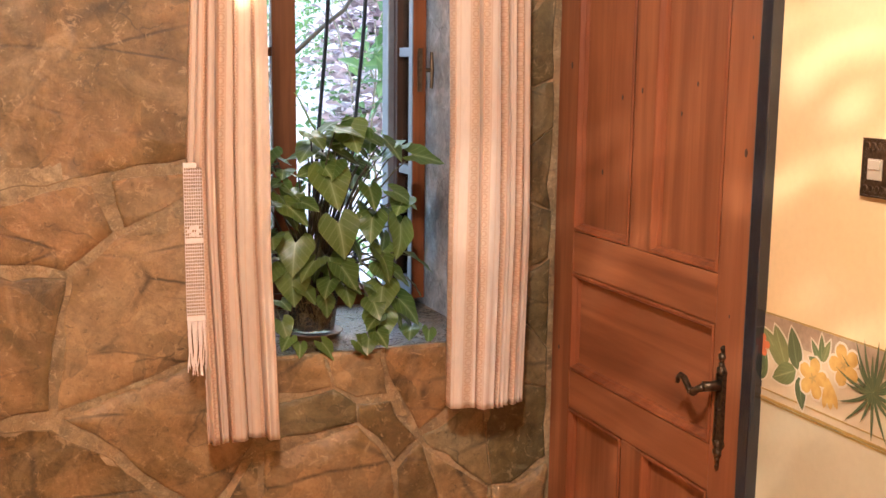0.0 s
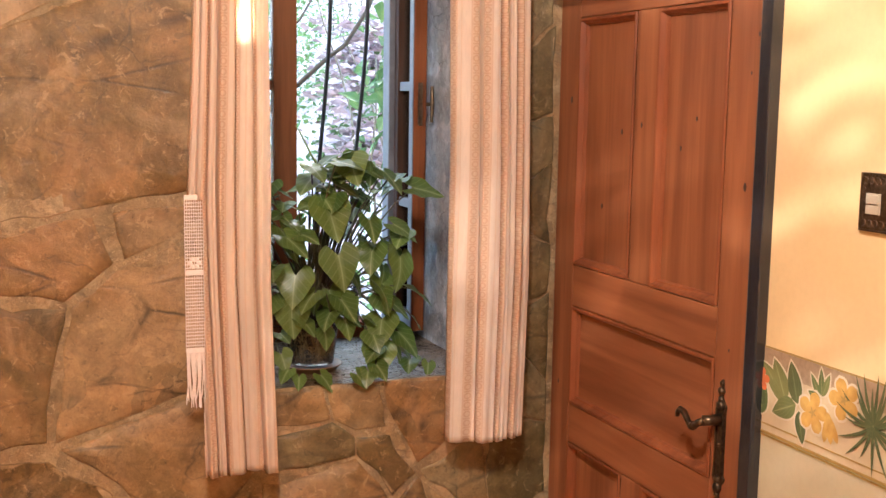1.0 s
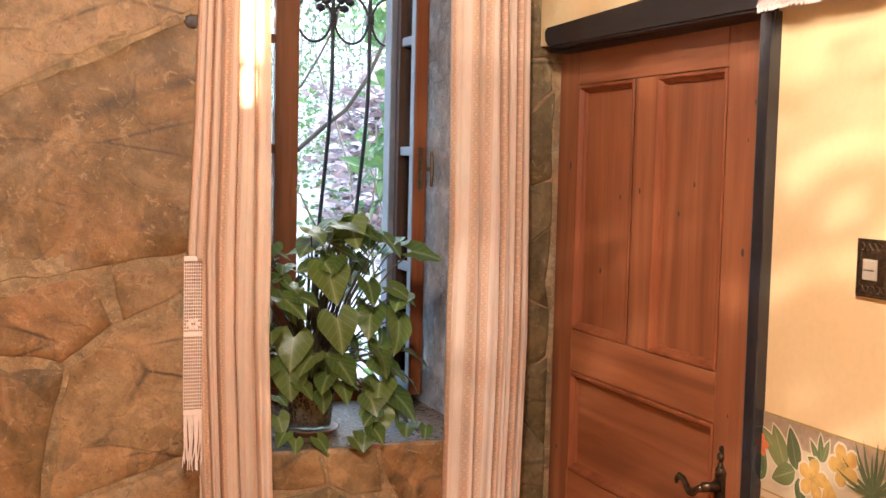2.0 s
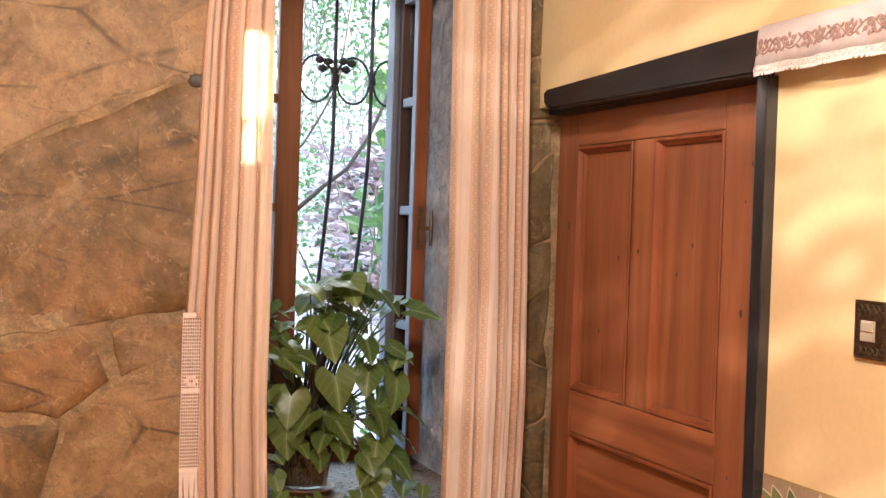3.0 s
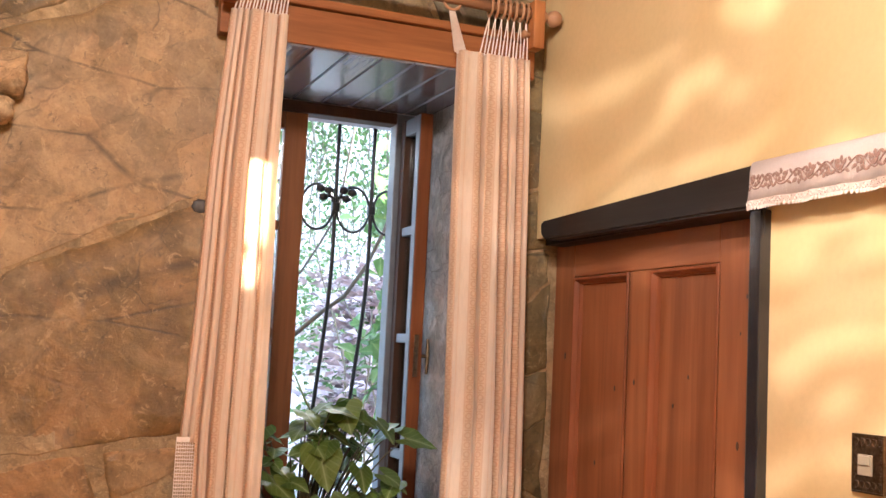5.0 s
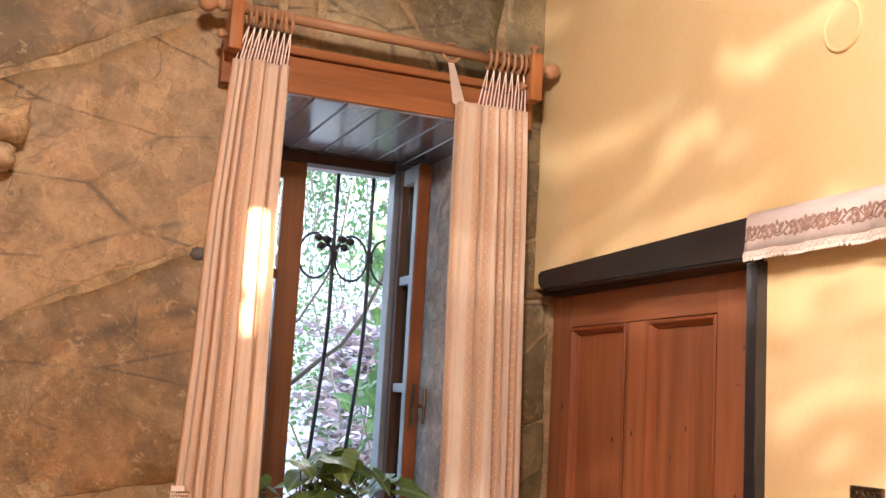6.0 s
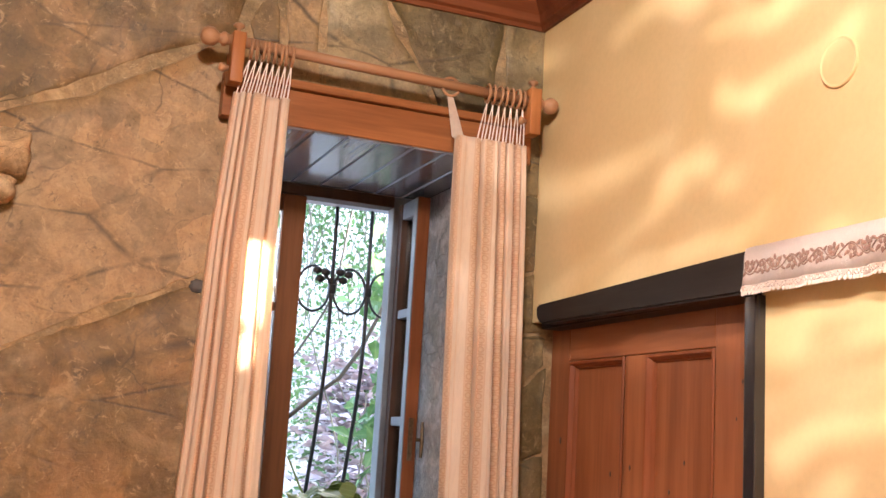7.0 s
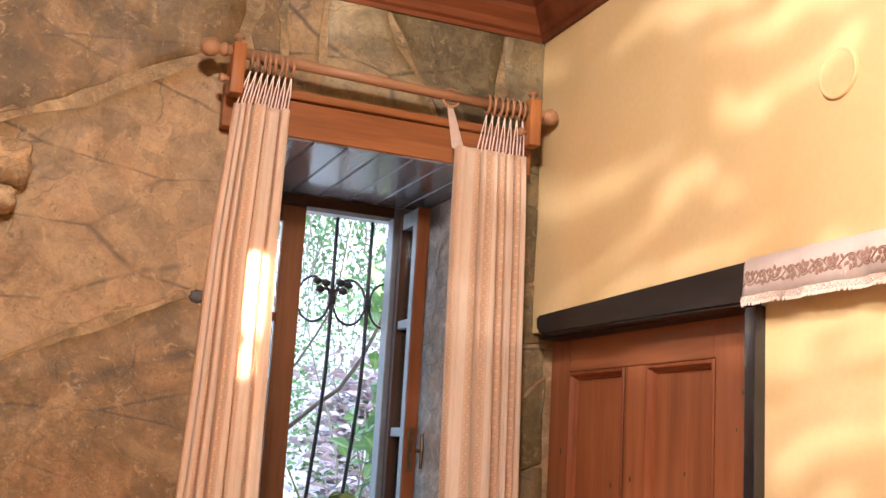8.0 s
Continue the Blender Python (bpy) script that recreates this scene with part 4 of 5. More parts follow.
for lo, hi in ((1.130, 1.1765),):
    box(bm, (-0.0020, BY1, lo), (-0.0013, BY0, hi))
bpart("taupe_band", bm, MAUVE)
for lo, hi in ((1.1770, 1.1800), (1.022, 1.0245), (1.0035, 1.0085), (0.998, 1.001)):
    bpart("line", one_box((-0.0024, BY1, lo), (-0.0008, BY0, hi)), OCHRE)


def blade(bm, uvl, y, z, ang, length, width, depth, bend=0.0, petal=False):
    """A flat printed leaf in the wall plane: base at (y, z), heading ang degrees (0 along -y, 90 up)."""
    n, d = 9, -0.0022 - depth
    a = radians(ang)
    fy, fz = -math.cos(a), math.sin(a)
    sy, sz = -fz, fy
    rows = []
    for k in range(n + 1):
        t = k / n
        w = width * ((math.sin(math.pi * t ** 1.5) ** 0.55 if petal else math.sin(math.pi * t ** 0.75) ** 0.8) if 0 < k < n else 0.02)
        off = bend * t * t
        c = (y + fy * length * t + sy * off, z + fz * length * t + sz * off)
        rows.append([(bm.verts.new((d, c[0] + sy * w * s, c[1] + sz * w * s)), (s, t)) for s in (-1, 0, 1)])
    for p, q in zip(rows, rows[1:]):
        for i in (0, 1):
            quad = (p[i], p[i + 1], q[i + 1], q[i])
            f = bm.faces.new([v for v, _ in quad])
            for lp, (_, uv) in zip(f.loops, quad):
                lp[uvl].uv = uv


def blades(name, mat, items, depth, halo=True):
    for n_it, it in enumerate(items):
        depth += 0.00006
        for grow, m, d in (((1.0, mat, depth), (1.0, HALO, depth - 0.0004 + 0.00001 * n_it)) if halo else ((1.0, mat, depth),)):
            bm = bmesh.new()
            uvl = bm.loops.layers.uv.new("UVMap")
            y, z, ang, ln, w = it[:5]
            if m is HALO:
                a = radians(ang)
                blade(bm, uvl, y + 0.003 * math.cos(a), z - 0.003 * math.sin(a), ang, ln + 0.008, w + 0.004, d, 0.0, name == "petal")
            else:
                blade(bm, uvl, y, z, ang, ln, w, d, it[5] if len(it) > 5 else 0.0, name == "petal")
            bpart(name if m is not HALO else "pale_outline", bm, m)


PERIOD = 0.41
for rep in range(2):
    o = -rep * PERIOD
    blades("leaf", LEAFP, [(-1.13 + o, 1.08, 140, 0.105, 0.019), (-1.125 + o, 1.085, 118, 0.085, 0.022), (-1.155 + o, 1.085, 205, 0.075, 0.022), (-1.05 + o, 1.04, 75, 0.06, 0.015)], 0.0004)
    blades("leaf", LEAFP2, [(-1.16 + o, 1.088, 108, 0.082, 0.02), (-1.165 + o, 1.075, -76, 0.064, 0.015), (-1.06 + o, 1.06, 120, 0.06, 0.015)], 0.0008)
    blades("leaf", LEAFP, [(-1.222 + o, 1.115, 125, 0.05, 0.008), (-1.225 + o, 1.12, 95, 0.052, 0.008), (-1.228 + o, 1.12, 70, 0.048, 0.008), (-1.222 + o, 1.112, 165, 0.035, 0.008)], 0.0009)
    blades("palm_blade", LEAFP2, [(-1.36 + o, 1.100, ang, ln, 0.0036, bd) for ang, ln, bd in [(17 * q, 0.066 + 0.03 * abs(math.sin(q * 2.1)), (0.034 if 90 < 17 * q < 270 else -0.034) * abs(math.cos(radians(17 * q)))) for q in range(21)]], 0.0010, False)
    for cy, cz, r, tilt in ((-1.205, 1.083, 0.034, 10), (-1.285, 1.128, 0.034, 40)):
        blades("petal", PETAL, [(cy + o, cz, tilt + 72 * k, r * 1.20, r * 0.42) for k in range(5)], 0.0014)
        blades("petal_heart", OCHRE, [(cy + o, cz, tilt + 36 + 72 * k, r * 0.35, 0.002) for k in range(5)], 0.0018, False)
    blades("petal", PETAL, [(-1.245 + o, 1.095, -a, 0.06, 0.008) for a in (60, 78, 96)], 0.0012, False)
    blades("petal", REDP, [(-1.052 + o, 1.112, a, 0.024, 0.008) for a in (10, 80, 150, 220, 300)], 0.0014, False)

# light switch
sw = tagged(part("light_switch", one_box((-0.006, -1.3720, 1.439), (-0.0003, -1.2960, 1.541), 0.002), BRONZE), "ornate dark bronze switch plate with an ivory rocker", "light switch")
bm = bmesh.new()
rnd = random.Random(9)
for zc in (1.453, 1.527):
    for i in range(5):
        yy = -1.3060 - 0.014 * i
        ring_tube(bm, (-0.0062, yy, zc), (0, 1, 0), (0, 0, 1), 0.0058, 0.0014, 12, 5)
for yy in (-1.3025, -1.3655):
    for i in range(5):
        ring_tube(bm, (-0.0062, yy, 1.468 + 0.011 * i), (0, 1, 0), (0, 0, 1), 0.0036, 0.0011, 10, 5)
part("scroll_relief", bm, BRONZE, sw, "cast scroll relief")
rim = bmesh.new()
for lo, hi in (((-0.0085, -1.3720, 1.439), (-0.0055, -1.2960, 1.4425)), ((-0.0085, -1.3720, 1.5375), (-0.0055, -1.2960, 1.541)), ((-0.0085, -1.3720, 1.4428), (-0.0055, -1.3685, 1.5372)), ((-0.0085, -1.2995, 1.4428), (-0.0055, -1.2960, 1.5372))):
    box(rim, lo, hi, 0.0008)
part("rim", rim, BRONZE, sw)
bm = bmesh.new()
box(bm, (-0.0095, -1.3450, 1.4695), (-0.006, -1.3120, 1.5055), 0.001)
box(bm, (-0.0125, -1.3420, 1.487), (-0.0092, -1.3150, 1.5035), 0.0015)
part("rocker", bm, IVORY, sw, "ivory plastic rocker")

# painted-over round cover
bm = lathe(bmesh.new(), [(0.0, 0.0), (0.0515, 0.0), (0.0515, 0.004), (0.0500, 0.0062), (0.0475, 0.0068), (0.0450, 0.0055), (0.0435, 0.0048), (0.0, 0.0045)], Matrix.Translation((-0.0002, -1.268, 2.394)) @ Euler((0, radians(-90), 0)).to_matrix().to_4x4(), 40)
tagged(part("junction_box_cover", bm, YELLOW, smooth=False), "round junction cover painted over in the wall's yellow", "wall cover")

# ---- unseen lamp, its pierced shade added to throw streaks of light ----
clamp = thing("streak_lamp", "unseen lamp with a pierced shade, added to throw light streaks on the yellow wall", "lamp", at=(LAMP[0], LAMP[1], ZC))
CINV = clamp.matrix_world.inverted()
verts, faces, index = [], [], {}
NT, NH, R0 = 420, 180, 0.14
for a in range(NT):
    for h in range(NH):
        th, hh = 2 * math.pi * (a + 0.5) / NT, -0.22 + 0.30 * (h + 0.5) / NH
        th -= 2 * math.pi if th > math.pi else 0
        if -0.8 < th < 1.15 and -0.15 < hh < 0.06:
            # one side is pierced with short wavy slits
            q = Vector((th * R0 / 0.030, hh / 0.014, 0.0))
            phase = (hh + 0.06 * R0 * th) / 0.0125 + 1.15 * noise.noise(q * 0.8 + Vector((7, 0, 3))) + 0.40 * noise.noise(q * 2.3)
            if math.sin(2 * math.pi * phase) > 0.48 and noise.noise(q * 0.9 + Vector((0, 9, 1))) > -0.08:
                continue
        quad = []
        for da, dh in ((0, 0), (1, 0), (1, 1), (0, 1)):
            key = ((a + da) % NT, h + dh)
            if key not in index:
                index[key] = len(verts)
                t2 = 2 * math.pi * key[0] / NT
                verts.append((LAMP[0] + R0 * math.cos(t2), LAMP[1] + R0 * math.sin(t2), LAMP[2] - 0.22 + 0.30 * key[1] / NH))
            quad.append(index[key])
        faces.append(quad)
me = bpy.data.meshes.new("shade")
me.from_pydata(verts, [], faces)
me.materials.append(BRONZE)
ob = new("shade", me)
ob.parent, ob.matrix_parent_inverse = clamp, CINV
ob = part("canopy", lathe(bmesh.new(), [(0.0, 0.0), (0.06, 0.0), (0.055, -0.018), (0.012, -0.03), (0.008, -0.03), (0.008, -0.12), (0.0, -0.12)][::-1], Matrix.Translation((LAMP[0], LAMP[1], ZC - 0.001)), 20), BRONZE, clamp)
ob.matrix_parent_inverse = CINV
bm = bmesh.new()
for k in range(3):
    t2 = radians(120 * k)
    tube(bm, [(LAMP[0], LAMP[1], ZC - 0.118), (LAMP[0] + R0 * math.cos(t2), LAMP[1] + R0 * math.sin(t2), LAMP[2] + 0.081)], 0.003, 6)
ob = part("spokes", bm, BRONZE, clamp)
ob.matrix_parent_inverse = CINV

# ---- plant on the sill ----
POT = Vector((-0.60, 0.19, OZ0))
saucer = tagged(part("saucer", lathe(bmesh.new(), [(0.0, 0.002), (0.07, 0.002), (0.085, 0.018), (0.088, 0.020), (0.084, 0.021), (0.07, 0.008), (0.0, 0.007)], Matrix.Translation(POT), 28), mat_plain("brown_clay", (0.22, 0.11, 0.05), 0.5), smooth=True), "brown clay saucer under the plant pot", "saucer")
plant = thing("potted_plant", "bushy arrowhead plant with pale-veined leaves, in a clear root-filled pot", "plant", at=tuple(POT + Vector((0, 0, 0.021))))
PINV = plant.matrix_world.inverted()


def ppart(name, bm, mat, label="", smooth=True):
    ob = part(name, bm, mat, plant, label, smooth)
    ob.matrix_parent_inverse = PINV
    return ob


CLEAR = bpy.data.materials.new("cloudy_clear_plastic")
CLEAR.use_nodes = True
cb = CLEAR.node_tree.nodes["Principled BSDF"]
cb.inputs["Base Color"].default_value, cb.inputs["Roughness"].default_value = (0.55, 0.55, 0.5, 1), 0.12
cb.inputs["Transmission Weight"].default_value, cb.inputs["IOR"].default_value = 0.85, 1.1
ppart("pot", lathe(bmesh.new(), [(0.055, 0.0215), (0.062, 0.0225), (0.078, 0.15), (0.082, 0.152), (0.082, 0.158), (0.076, 0.158), (0.060, 0.028), (0.0, 0.027)], Matrix.Translation(POT), 28), CLEAR, "cloudy clear pot")
SOIL = mat_stone("dark_potting_soil", [(0.06, 0.04, 0.022), (0.10, 0.07, 0.04), (0.15, 0.10, 0.06), (0.2, 0.14, 0.09)], (0.02, 0.015, 0.01), (0.8, 0.95), 6.0)
ppart("soil", lathe(bmesh.new(), [(0.050, 0.030), (0.066, 0.135), (0.05, 0.142), (0.0, 0.145)], Matrix.Translation(POT), 24), SOIL)
rnd = random.Random(21)
ROOT = mat_plain("pale_roots", (0.40, 0.29, 0.16), 0.8)
for i in range(150):
    a = rnd.random() * 6.28
    z0 = 0.04 + 0.09 * rnd.random()
    pts = []
    for k in range(5):
        a += (rnd.random() - 0.5) * 0.5
        z = max(0.032, min(0.135, z0 + (rnd.random() - 0.5) * 0.05))
        r = 0.0575 + (z - 0.03) * 0.155
        pts.append(POT + Vector((r * math.cos(a), r * math.sin(a), z)))
    ppart("root", tube(bmesh.new(), pts, rnd.uniform(0.0012, 0.0026), 5), ROOT)


def leaf_mesh(name, rnd):
    """Arrowhead leaf, tip along +y from its petiole joint at the origin, upper face +z; lobes reach back."""
    bm = bmesh.new()
    uvl = bm.loops.layers.uv.new("UVMap")
    curl, fold = 0.10 + 0.18 * rnd.random(), 0.02 + 0.07 * rnd.random()
    lean, ripple = rnd.uniform(-0.06, 0.06), rnd.uniform(0.010, 0.026)
    ts = [-0.34, -0.30, -0.22, -0.12, 0.0, 0.10, 0.20, 0.32, 0.44, 0.56, 0.68, 0.80, 0.90, 0.96, 1.0]
    outer = np.interp(ts, [-0.34, -0.30, -0.2, -0.06, 0.08, 0.22, 0.40, 0.60, 0.80, 0.92, 1.0], [0.20, 0.30, 0.40, 0.47, 0.485, 0.45, 0.37, 0.27, 0.145, 0.05, 0.0])
    inner = np.interp(ts, [-0.34, -0.2, -0.06, 0.0], [0.20, 0.11, 0.04, 0.0])
    for side in (-1, 1):
        rows = []
        for t, w, q in zip(ts, outer, inner):
            row = []
            for k in range(5):
                x = side * (q + (w - q) * k / 4)
                z = fold * 3 * x * x / 0.5 - curl * t * abs(t) - 0.10 * max(0.0, -t) + ripple * math.sin(11 * t + 2 * side) * abs(x) * 4
                row.append((bm.verts.new((x + lean * t * t, t, z)), (x * 1.6, t)))
            rows.append(row)
        for p, q in zip(rows, rows[1:]):
            for i in range(4):
                quad = (p[i], p[i + 1], q[i + 1], q[i])
                if side < 0:
                    quad = quad[::-1]
                f = bm.faces.new([v for v, _ in quad])
                for lp, (_, uv) in zip(f.loops, quad):
                    lp[uvl].uv = uv
    bmesh.ops.remove_doubles(bm, verts=bm.verts, dist=0.0005)
    return mesh_of(bm, name, LEAF, True)


leaf_kinds = [leaf_mesh("leaf", rnd) for _ in range(5)]


def add_leaf(at, size, yaw, dip, roll):
    """A leaf whose face turns to yaw (0: towards the room), tip dipping below level, on its own petiole."""
    ob = new("leaf", rnd.choice(leaf_kinds))
    ob.parent = plant
    ob.matrix_parent_inverse = PINV
    m = Matrix.Translation(at) @ Euler((0, 0, radians(180 + yaw))).to_matrix().to_4x4() @ Euler((radians(-dip), radians(roll), 0)).to_matrix().to_4x4()
    size *= 0.72
    ob.matrix_basis = m @ Matrix.Diagonal((size * 1.22, size * 1.0, size, 1))
    return ob


def petiole(at):
    base = POT + Vector(((rnd.random() - 0.5) * 0.06, (rnd.random() - 0.5) * 0.06, 0.143))
    top = Vector(at)
    mid = base.lerp(top, 0.55) + Vector((0, 0.01, 0.03 if top.z > base.z + 0.05 else 0.09))
    ppart("petiole", tube(bmesh.new(), [base, base.lerp(mid, 0.5) + Vector((0, 0, 0.01)), mid, mid.lerp(top, 0.6) + Vector((0, 0, 0.012)), top], [0.003, 0.0028, 0.0025, 0.0022, 0.0018], 6), STEM)


# big leaves of the crown, then a filling behind them, then the trailing shoots
spots = [(-0.585, 0.075, 1.365, 0.150, 8, 62, 6), (-0.50, 0.10, 1.475, 0.13, 50, 18, 10), (-0.42, 0.09, 1.455, 0.13, 30, 30, -14), (-0.34, 0.07, 1.41, 0.13, 72, 12, 26), (-0.61, 0.13, 1.44, 0.12, -50, 25, 0),
         (-0.545, 0.12, 1.50, 0.12, -65, 12, 10), (-0.475, 0.05, 1.325, 0.10, 20, 50, -12), (-0.71, 0.09, 1.30, 0.14, 50, 58, 10), (-0.74, 0.12, 1.42, 0.11, -40, 35, 0), (-0.68, 0.06, 1.18, 0.13, -20, 66, -6),
         (-0.56, 0.06, 1.23, 0.14, 0, 70, 10), (-0.40, 0.06, 1.31, 0.11, 55, 24, 16), (-0.46, 0.07, 1.24, 0.11, -30, 55, 0), (-0.385, 0.05, 1.22, 0.14, 30, 66, -20), (-0.355, 0.05, 1.13, 0.13, 75, 30, -10),
         (-0.63, 0.05, 1.13, 0.105, -60, 34, 0), (-0.555, 0.05, 1.11, 0.11, 25, 44, 8), (-0.69, 0.06, 1.09, 0.12, -10, 80, 0), (-0.44, 0.04, 1.05, 0.12, -30, 48, 0), (-0.39, 0.05, 1.01, 0.13, 45, 38, 12),
         (-0.45, 0.03, 0.97, 0.12, -15, 56, -8), (-0.37, 0.08, 0.965, 0.09, 60, 45, 0), (-0.51, 0.09, 1.17, 0.10, 60, 56, 0), (-0.425, 0.09, 1.15, 0.10, 10, 50, 0),
         (-0.66, 0.07, 1.055, 0.09, 35, 30, 0), (-0.585, 0.05, 1.075, 0.10, -45, 30, 10), (-0.54, 0.06, 1.05, 0.085, 15, 60, 0), (-0.41, 0.05, 1.095, 0.105, 65, 40, 12), (-0.345, 0.06, 1.05, 0.085, 80, 50, 0), (-0.60, 0.05, 1.02, 0.07, 10, 62, 0)]
for x, y, z, s, yaw, dip, roll in spots:
    add_leaf((x, y, z), s, yaw, dip, roll)
    petiole((x, y, z))
for i in range(36):
    z = rnd.uniform(1.10, 1.50)
    at = (rnd.uniform(-0.78, -0.36), rnd.uniform(0.03, 0.12), z)
    if z < 1.25 and -0.53 < at[0] < -0.47:
        continue                       # the gap beside the pot stays open
    add_leaf(at, rnd.uniform(0.075, 0.125), rnd.uniform(-100, 100), rnd.uniform(-12, 38) if z > 1.3 else rnd.uniform(5, 62), rnd.uniform(-35, 35))
    petiole(at)
for i in range(52):
    a, h = rnd.random() * 6.28, rnd.random()
    r = 0.35 + 0.65 * rnd.random()
    at = (max(-0.78, -0.59 + 0.22 * r * math.cos(a)), 0.165 + 0.085 * r * math.sin(a), 1.08 + 0.40 * h)
    add_leaf(at, 0.055 + 0.045 * rnd.random(), rnd.uniform(-110, 110), rnd.uniform(-5, 55), rnd.uniform(-35, 35))
    petiole(at)
for k, (pts, n) in enumerate([([(-0.56, 0.12, 1.03), (-0.50, 0.05, 1.06), (-0.46, 0.03, 0.98), (-0.47, 0.0, 0.91), (-0.53, -0.012, 0.902)], 7), ([(-0.66, 0.14, 1.03), (-0.73, 0.08, 1.0), (-0.72, 0.03, 0.93), (-0.70, 0.01, 0.903), (-0.62, 0.02, 0.898)], 5), ([(-0.52, 0.16, 1.03), (-0.42, 0.10, 1.0), (-0.37, 0.06, 0.92), (-0.30, 0.05, 0.902)], 4)]):
    ppart("trailing_stem", tube(bmesh.new(), pts, 0.0024, 6), STEM)
    for i in range(n):
        f = (i + 1) / n * (len(pts) - 1)
        j = min(len(pts) - 2, int(f))
        at = Vector(pts[j]).lerp(Vector(pts[j + 1]), f - j) + Vector((0, -0.008, 0.012))
        add_leaf(at, 0.055 + 0.035 * rnd.random(), rnd.uniform(-60, 60), rnd.uniform(15, 60), rnd.uniform(-20, 20))
# one new shoot standing out to the side
ppart("shoot", tube(bmesh.new(), [(-0.58, 0.16, 1.45), (-0.62, 0.12, 1.50), (-0.66, 0.09, 1.565), (-0.672, 0.085, 1.58)], [0.003, 0.003, 0.0024, 0.001], 6), mat_plain("young_shoot", (0.22, 0.30, 0.10), 0.4))

# ---- rocks and small insets of the stone wall ----
def rock(centre, size, seed, name="corbel_rock", label="rough pale rock jutting from the stone wall", mat=None, q=4.5):
    bm = bmesh.new()
    bmesh.ops.create_icosphere(bm, subdivisions=4, radius=1.0)
    for v in bm.verts:
        d = v.co.normalized()
        k = (abs(d.x) ** q + abs(d.y) ** q + abs(d.z) ** q) ** (-1 / q)
        nz = noise.noise(d * 2.2 + Vector((seed, 0, 0))) * 0.18 + noise.noise(d * 7 + Vector((0, seed, 0))) * 0.05
        v.co = Vector((d.x * size[0], d.y * size[1], d.z * size[2])) * k * (1 + nz) + Vector(centre)
    return tagged(part(name, bm, mat or ROCK, smooth=True), label, "rock", "rocks jutting from the wall")


rock((-1.47, -0.03, 2.265), (0.065, 0.07, 0.055), 1.0)
rock((-1.50, -0.03, 2.175), (0.07, 0.06, 0.036), 4.0)

# ---- outside ----
def bank_height(x, y):
    rise = 0.27 * max(0.0, y - 1.0)
    if y > 13:
        rise = 3.24 + 0.8 * (y - 13)
    return -0.3 + min(rise, 9 + 0.02 * y) + 0.22 * noise.noise(Vector((x * 0.9, y * 0.9, 0))) * min(1, max(0, y - 0.7)) + 1.05 * math.exp(-((x - 1.5) / 0.5) ** 2 - ((y - 6.0) / 0.9) ** 2)


bm = bmesh.new()
ys = [0.70 + 0.25 * k for k in range(58)] + [15.5 + 2.5 * k for k in range(10)] + [45, 70, 120, 300, 900]
xs = [-900, -300, -100, -40, -20] + [-12 + 0.5 * k for k in range(49)] + [20, 40, 100, 300, 900]
grid = [[bm.verts.new((x, y, bank_height(x, y))) for x in xs] for y in ys]
for a, b in zip(grid, grid[1:]):
    for i in range(len(xs) - 1):
        bm.faces.new((a[i], a[i + 1], b[i + 1], b[i])).smooth = True
tagged(part("ground", bm, EARTH), "sloping woodland bank with leaf litter outside the window", "ground", kind="structure")


def scatter(name, count, mat, label, spread, size, up, seed, flat=False):
    """Many small folded leaves as one object. spread gives the place of each."""
    r = random.Random(seed)
    verts, faces, uvs = [], [], []
    for _ in range(count):
        c = spread(r)
        s = size * (0.5 + r.random())
        a, tilt, ro = r.random() * 6.28, (r.random() * 0.5 if flat else r.uniform(-1.2, 1.2)), r.uniform(-0.7, 0.7)
        m = Euler((tilt, ro, a)).to_matrix()
        i = len(verts)
        for p in ((0, 0, 0), (-0.32, 0.5, 0.08), (0, 1, -0.08), (0.32, 0.5, 0.08), (0, 0.5, 0)):
            verts.append(tuple(c + m @ (Vector(p) * s)))
        faces += [(i, i + 4, i + 1), (i + 4, i + 2, i + 1), (i, i + 3, i + 4), (i + 4, i + 3, i + 2)]
    me = bpy.data.meshes.new(name)
    me.from_pydata(verts, [], faces)
    me.materials.append(mat)
    uv = me.uv_layers.new(name="UVMap")
    corner = {0: (0, 0), 1: (-0.5, 0.5), 2: (0, 1), 3: (0.5, 0.5), 4: (0, 0.5)}
    flat_uv = [c for f in faces for v in f for c in corner[v % 5]]
    uv.data.foreach_set("uv", flat_uv)
    return tagged(new(name, me), label, "foliage", kind="stuff")


def on_bank(x0, x1, y0, y1, lift):
    def f(r):
        x, y = r.uniform(x0, x1), r.uniform(y0, y1)
        return Vector((x, y, bank_height(x, y) + lift * r.random()))
    return f


def clumps(centres, radius):
    def f(r):
        c = r.choice(centres)
        d = Vector((r.gauss(0, 1), r.gauss(0, 1), r.gauss(0, 0.8))) * radius
        return Vector(c) + d
    return f


scatter("leaf_litter", 14000, DRY, "dry brown leaves and twigs lying on the bank", on_bank(-2.5, 6, 0.9, 14, 0.05), 0.09, 0, 31, True)
scatter("undergrowth", 14000, BUSH, "low green undergrowth on the bank", on_bank(-2.5, 6, 0.8, 14, 0.32), 0.06, 1, 32)
cr = random.Random(8)
low = [(cr.uniform(-3.0, 0.15), cr.uniform(1.5, 4.5), 0) for _ in range(16)] + [(cr.uniform(1.0, 4.5), cr.uniform(3.5, 9.0), 0) for _ in range(18)]
low = [(x, y, bank_height(x, y) + cr.uniform(0.1, 0.9)) for x, y, _ in low]
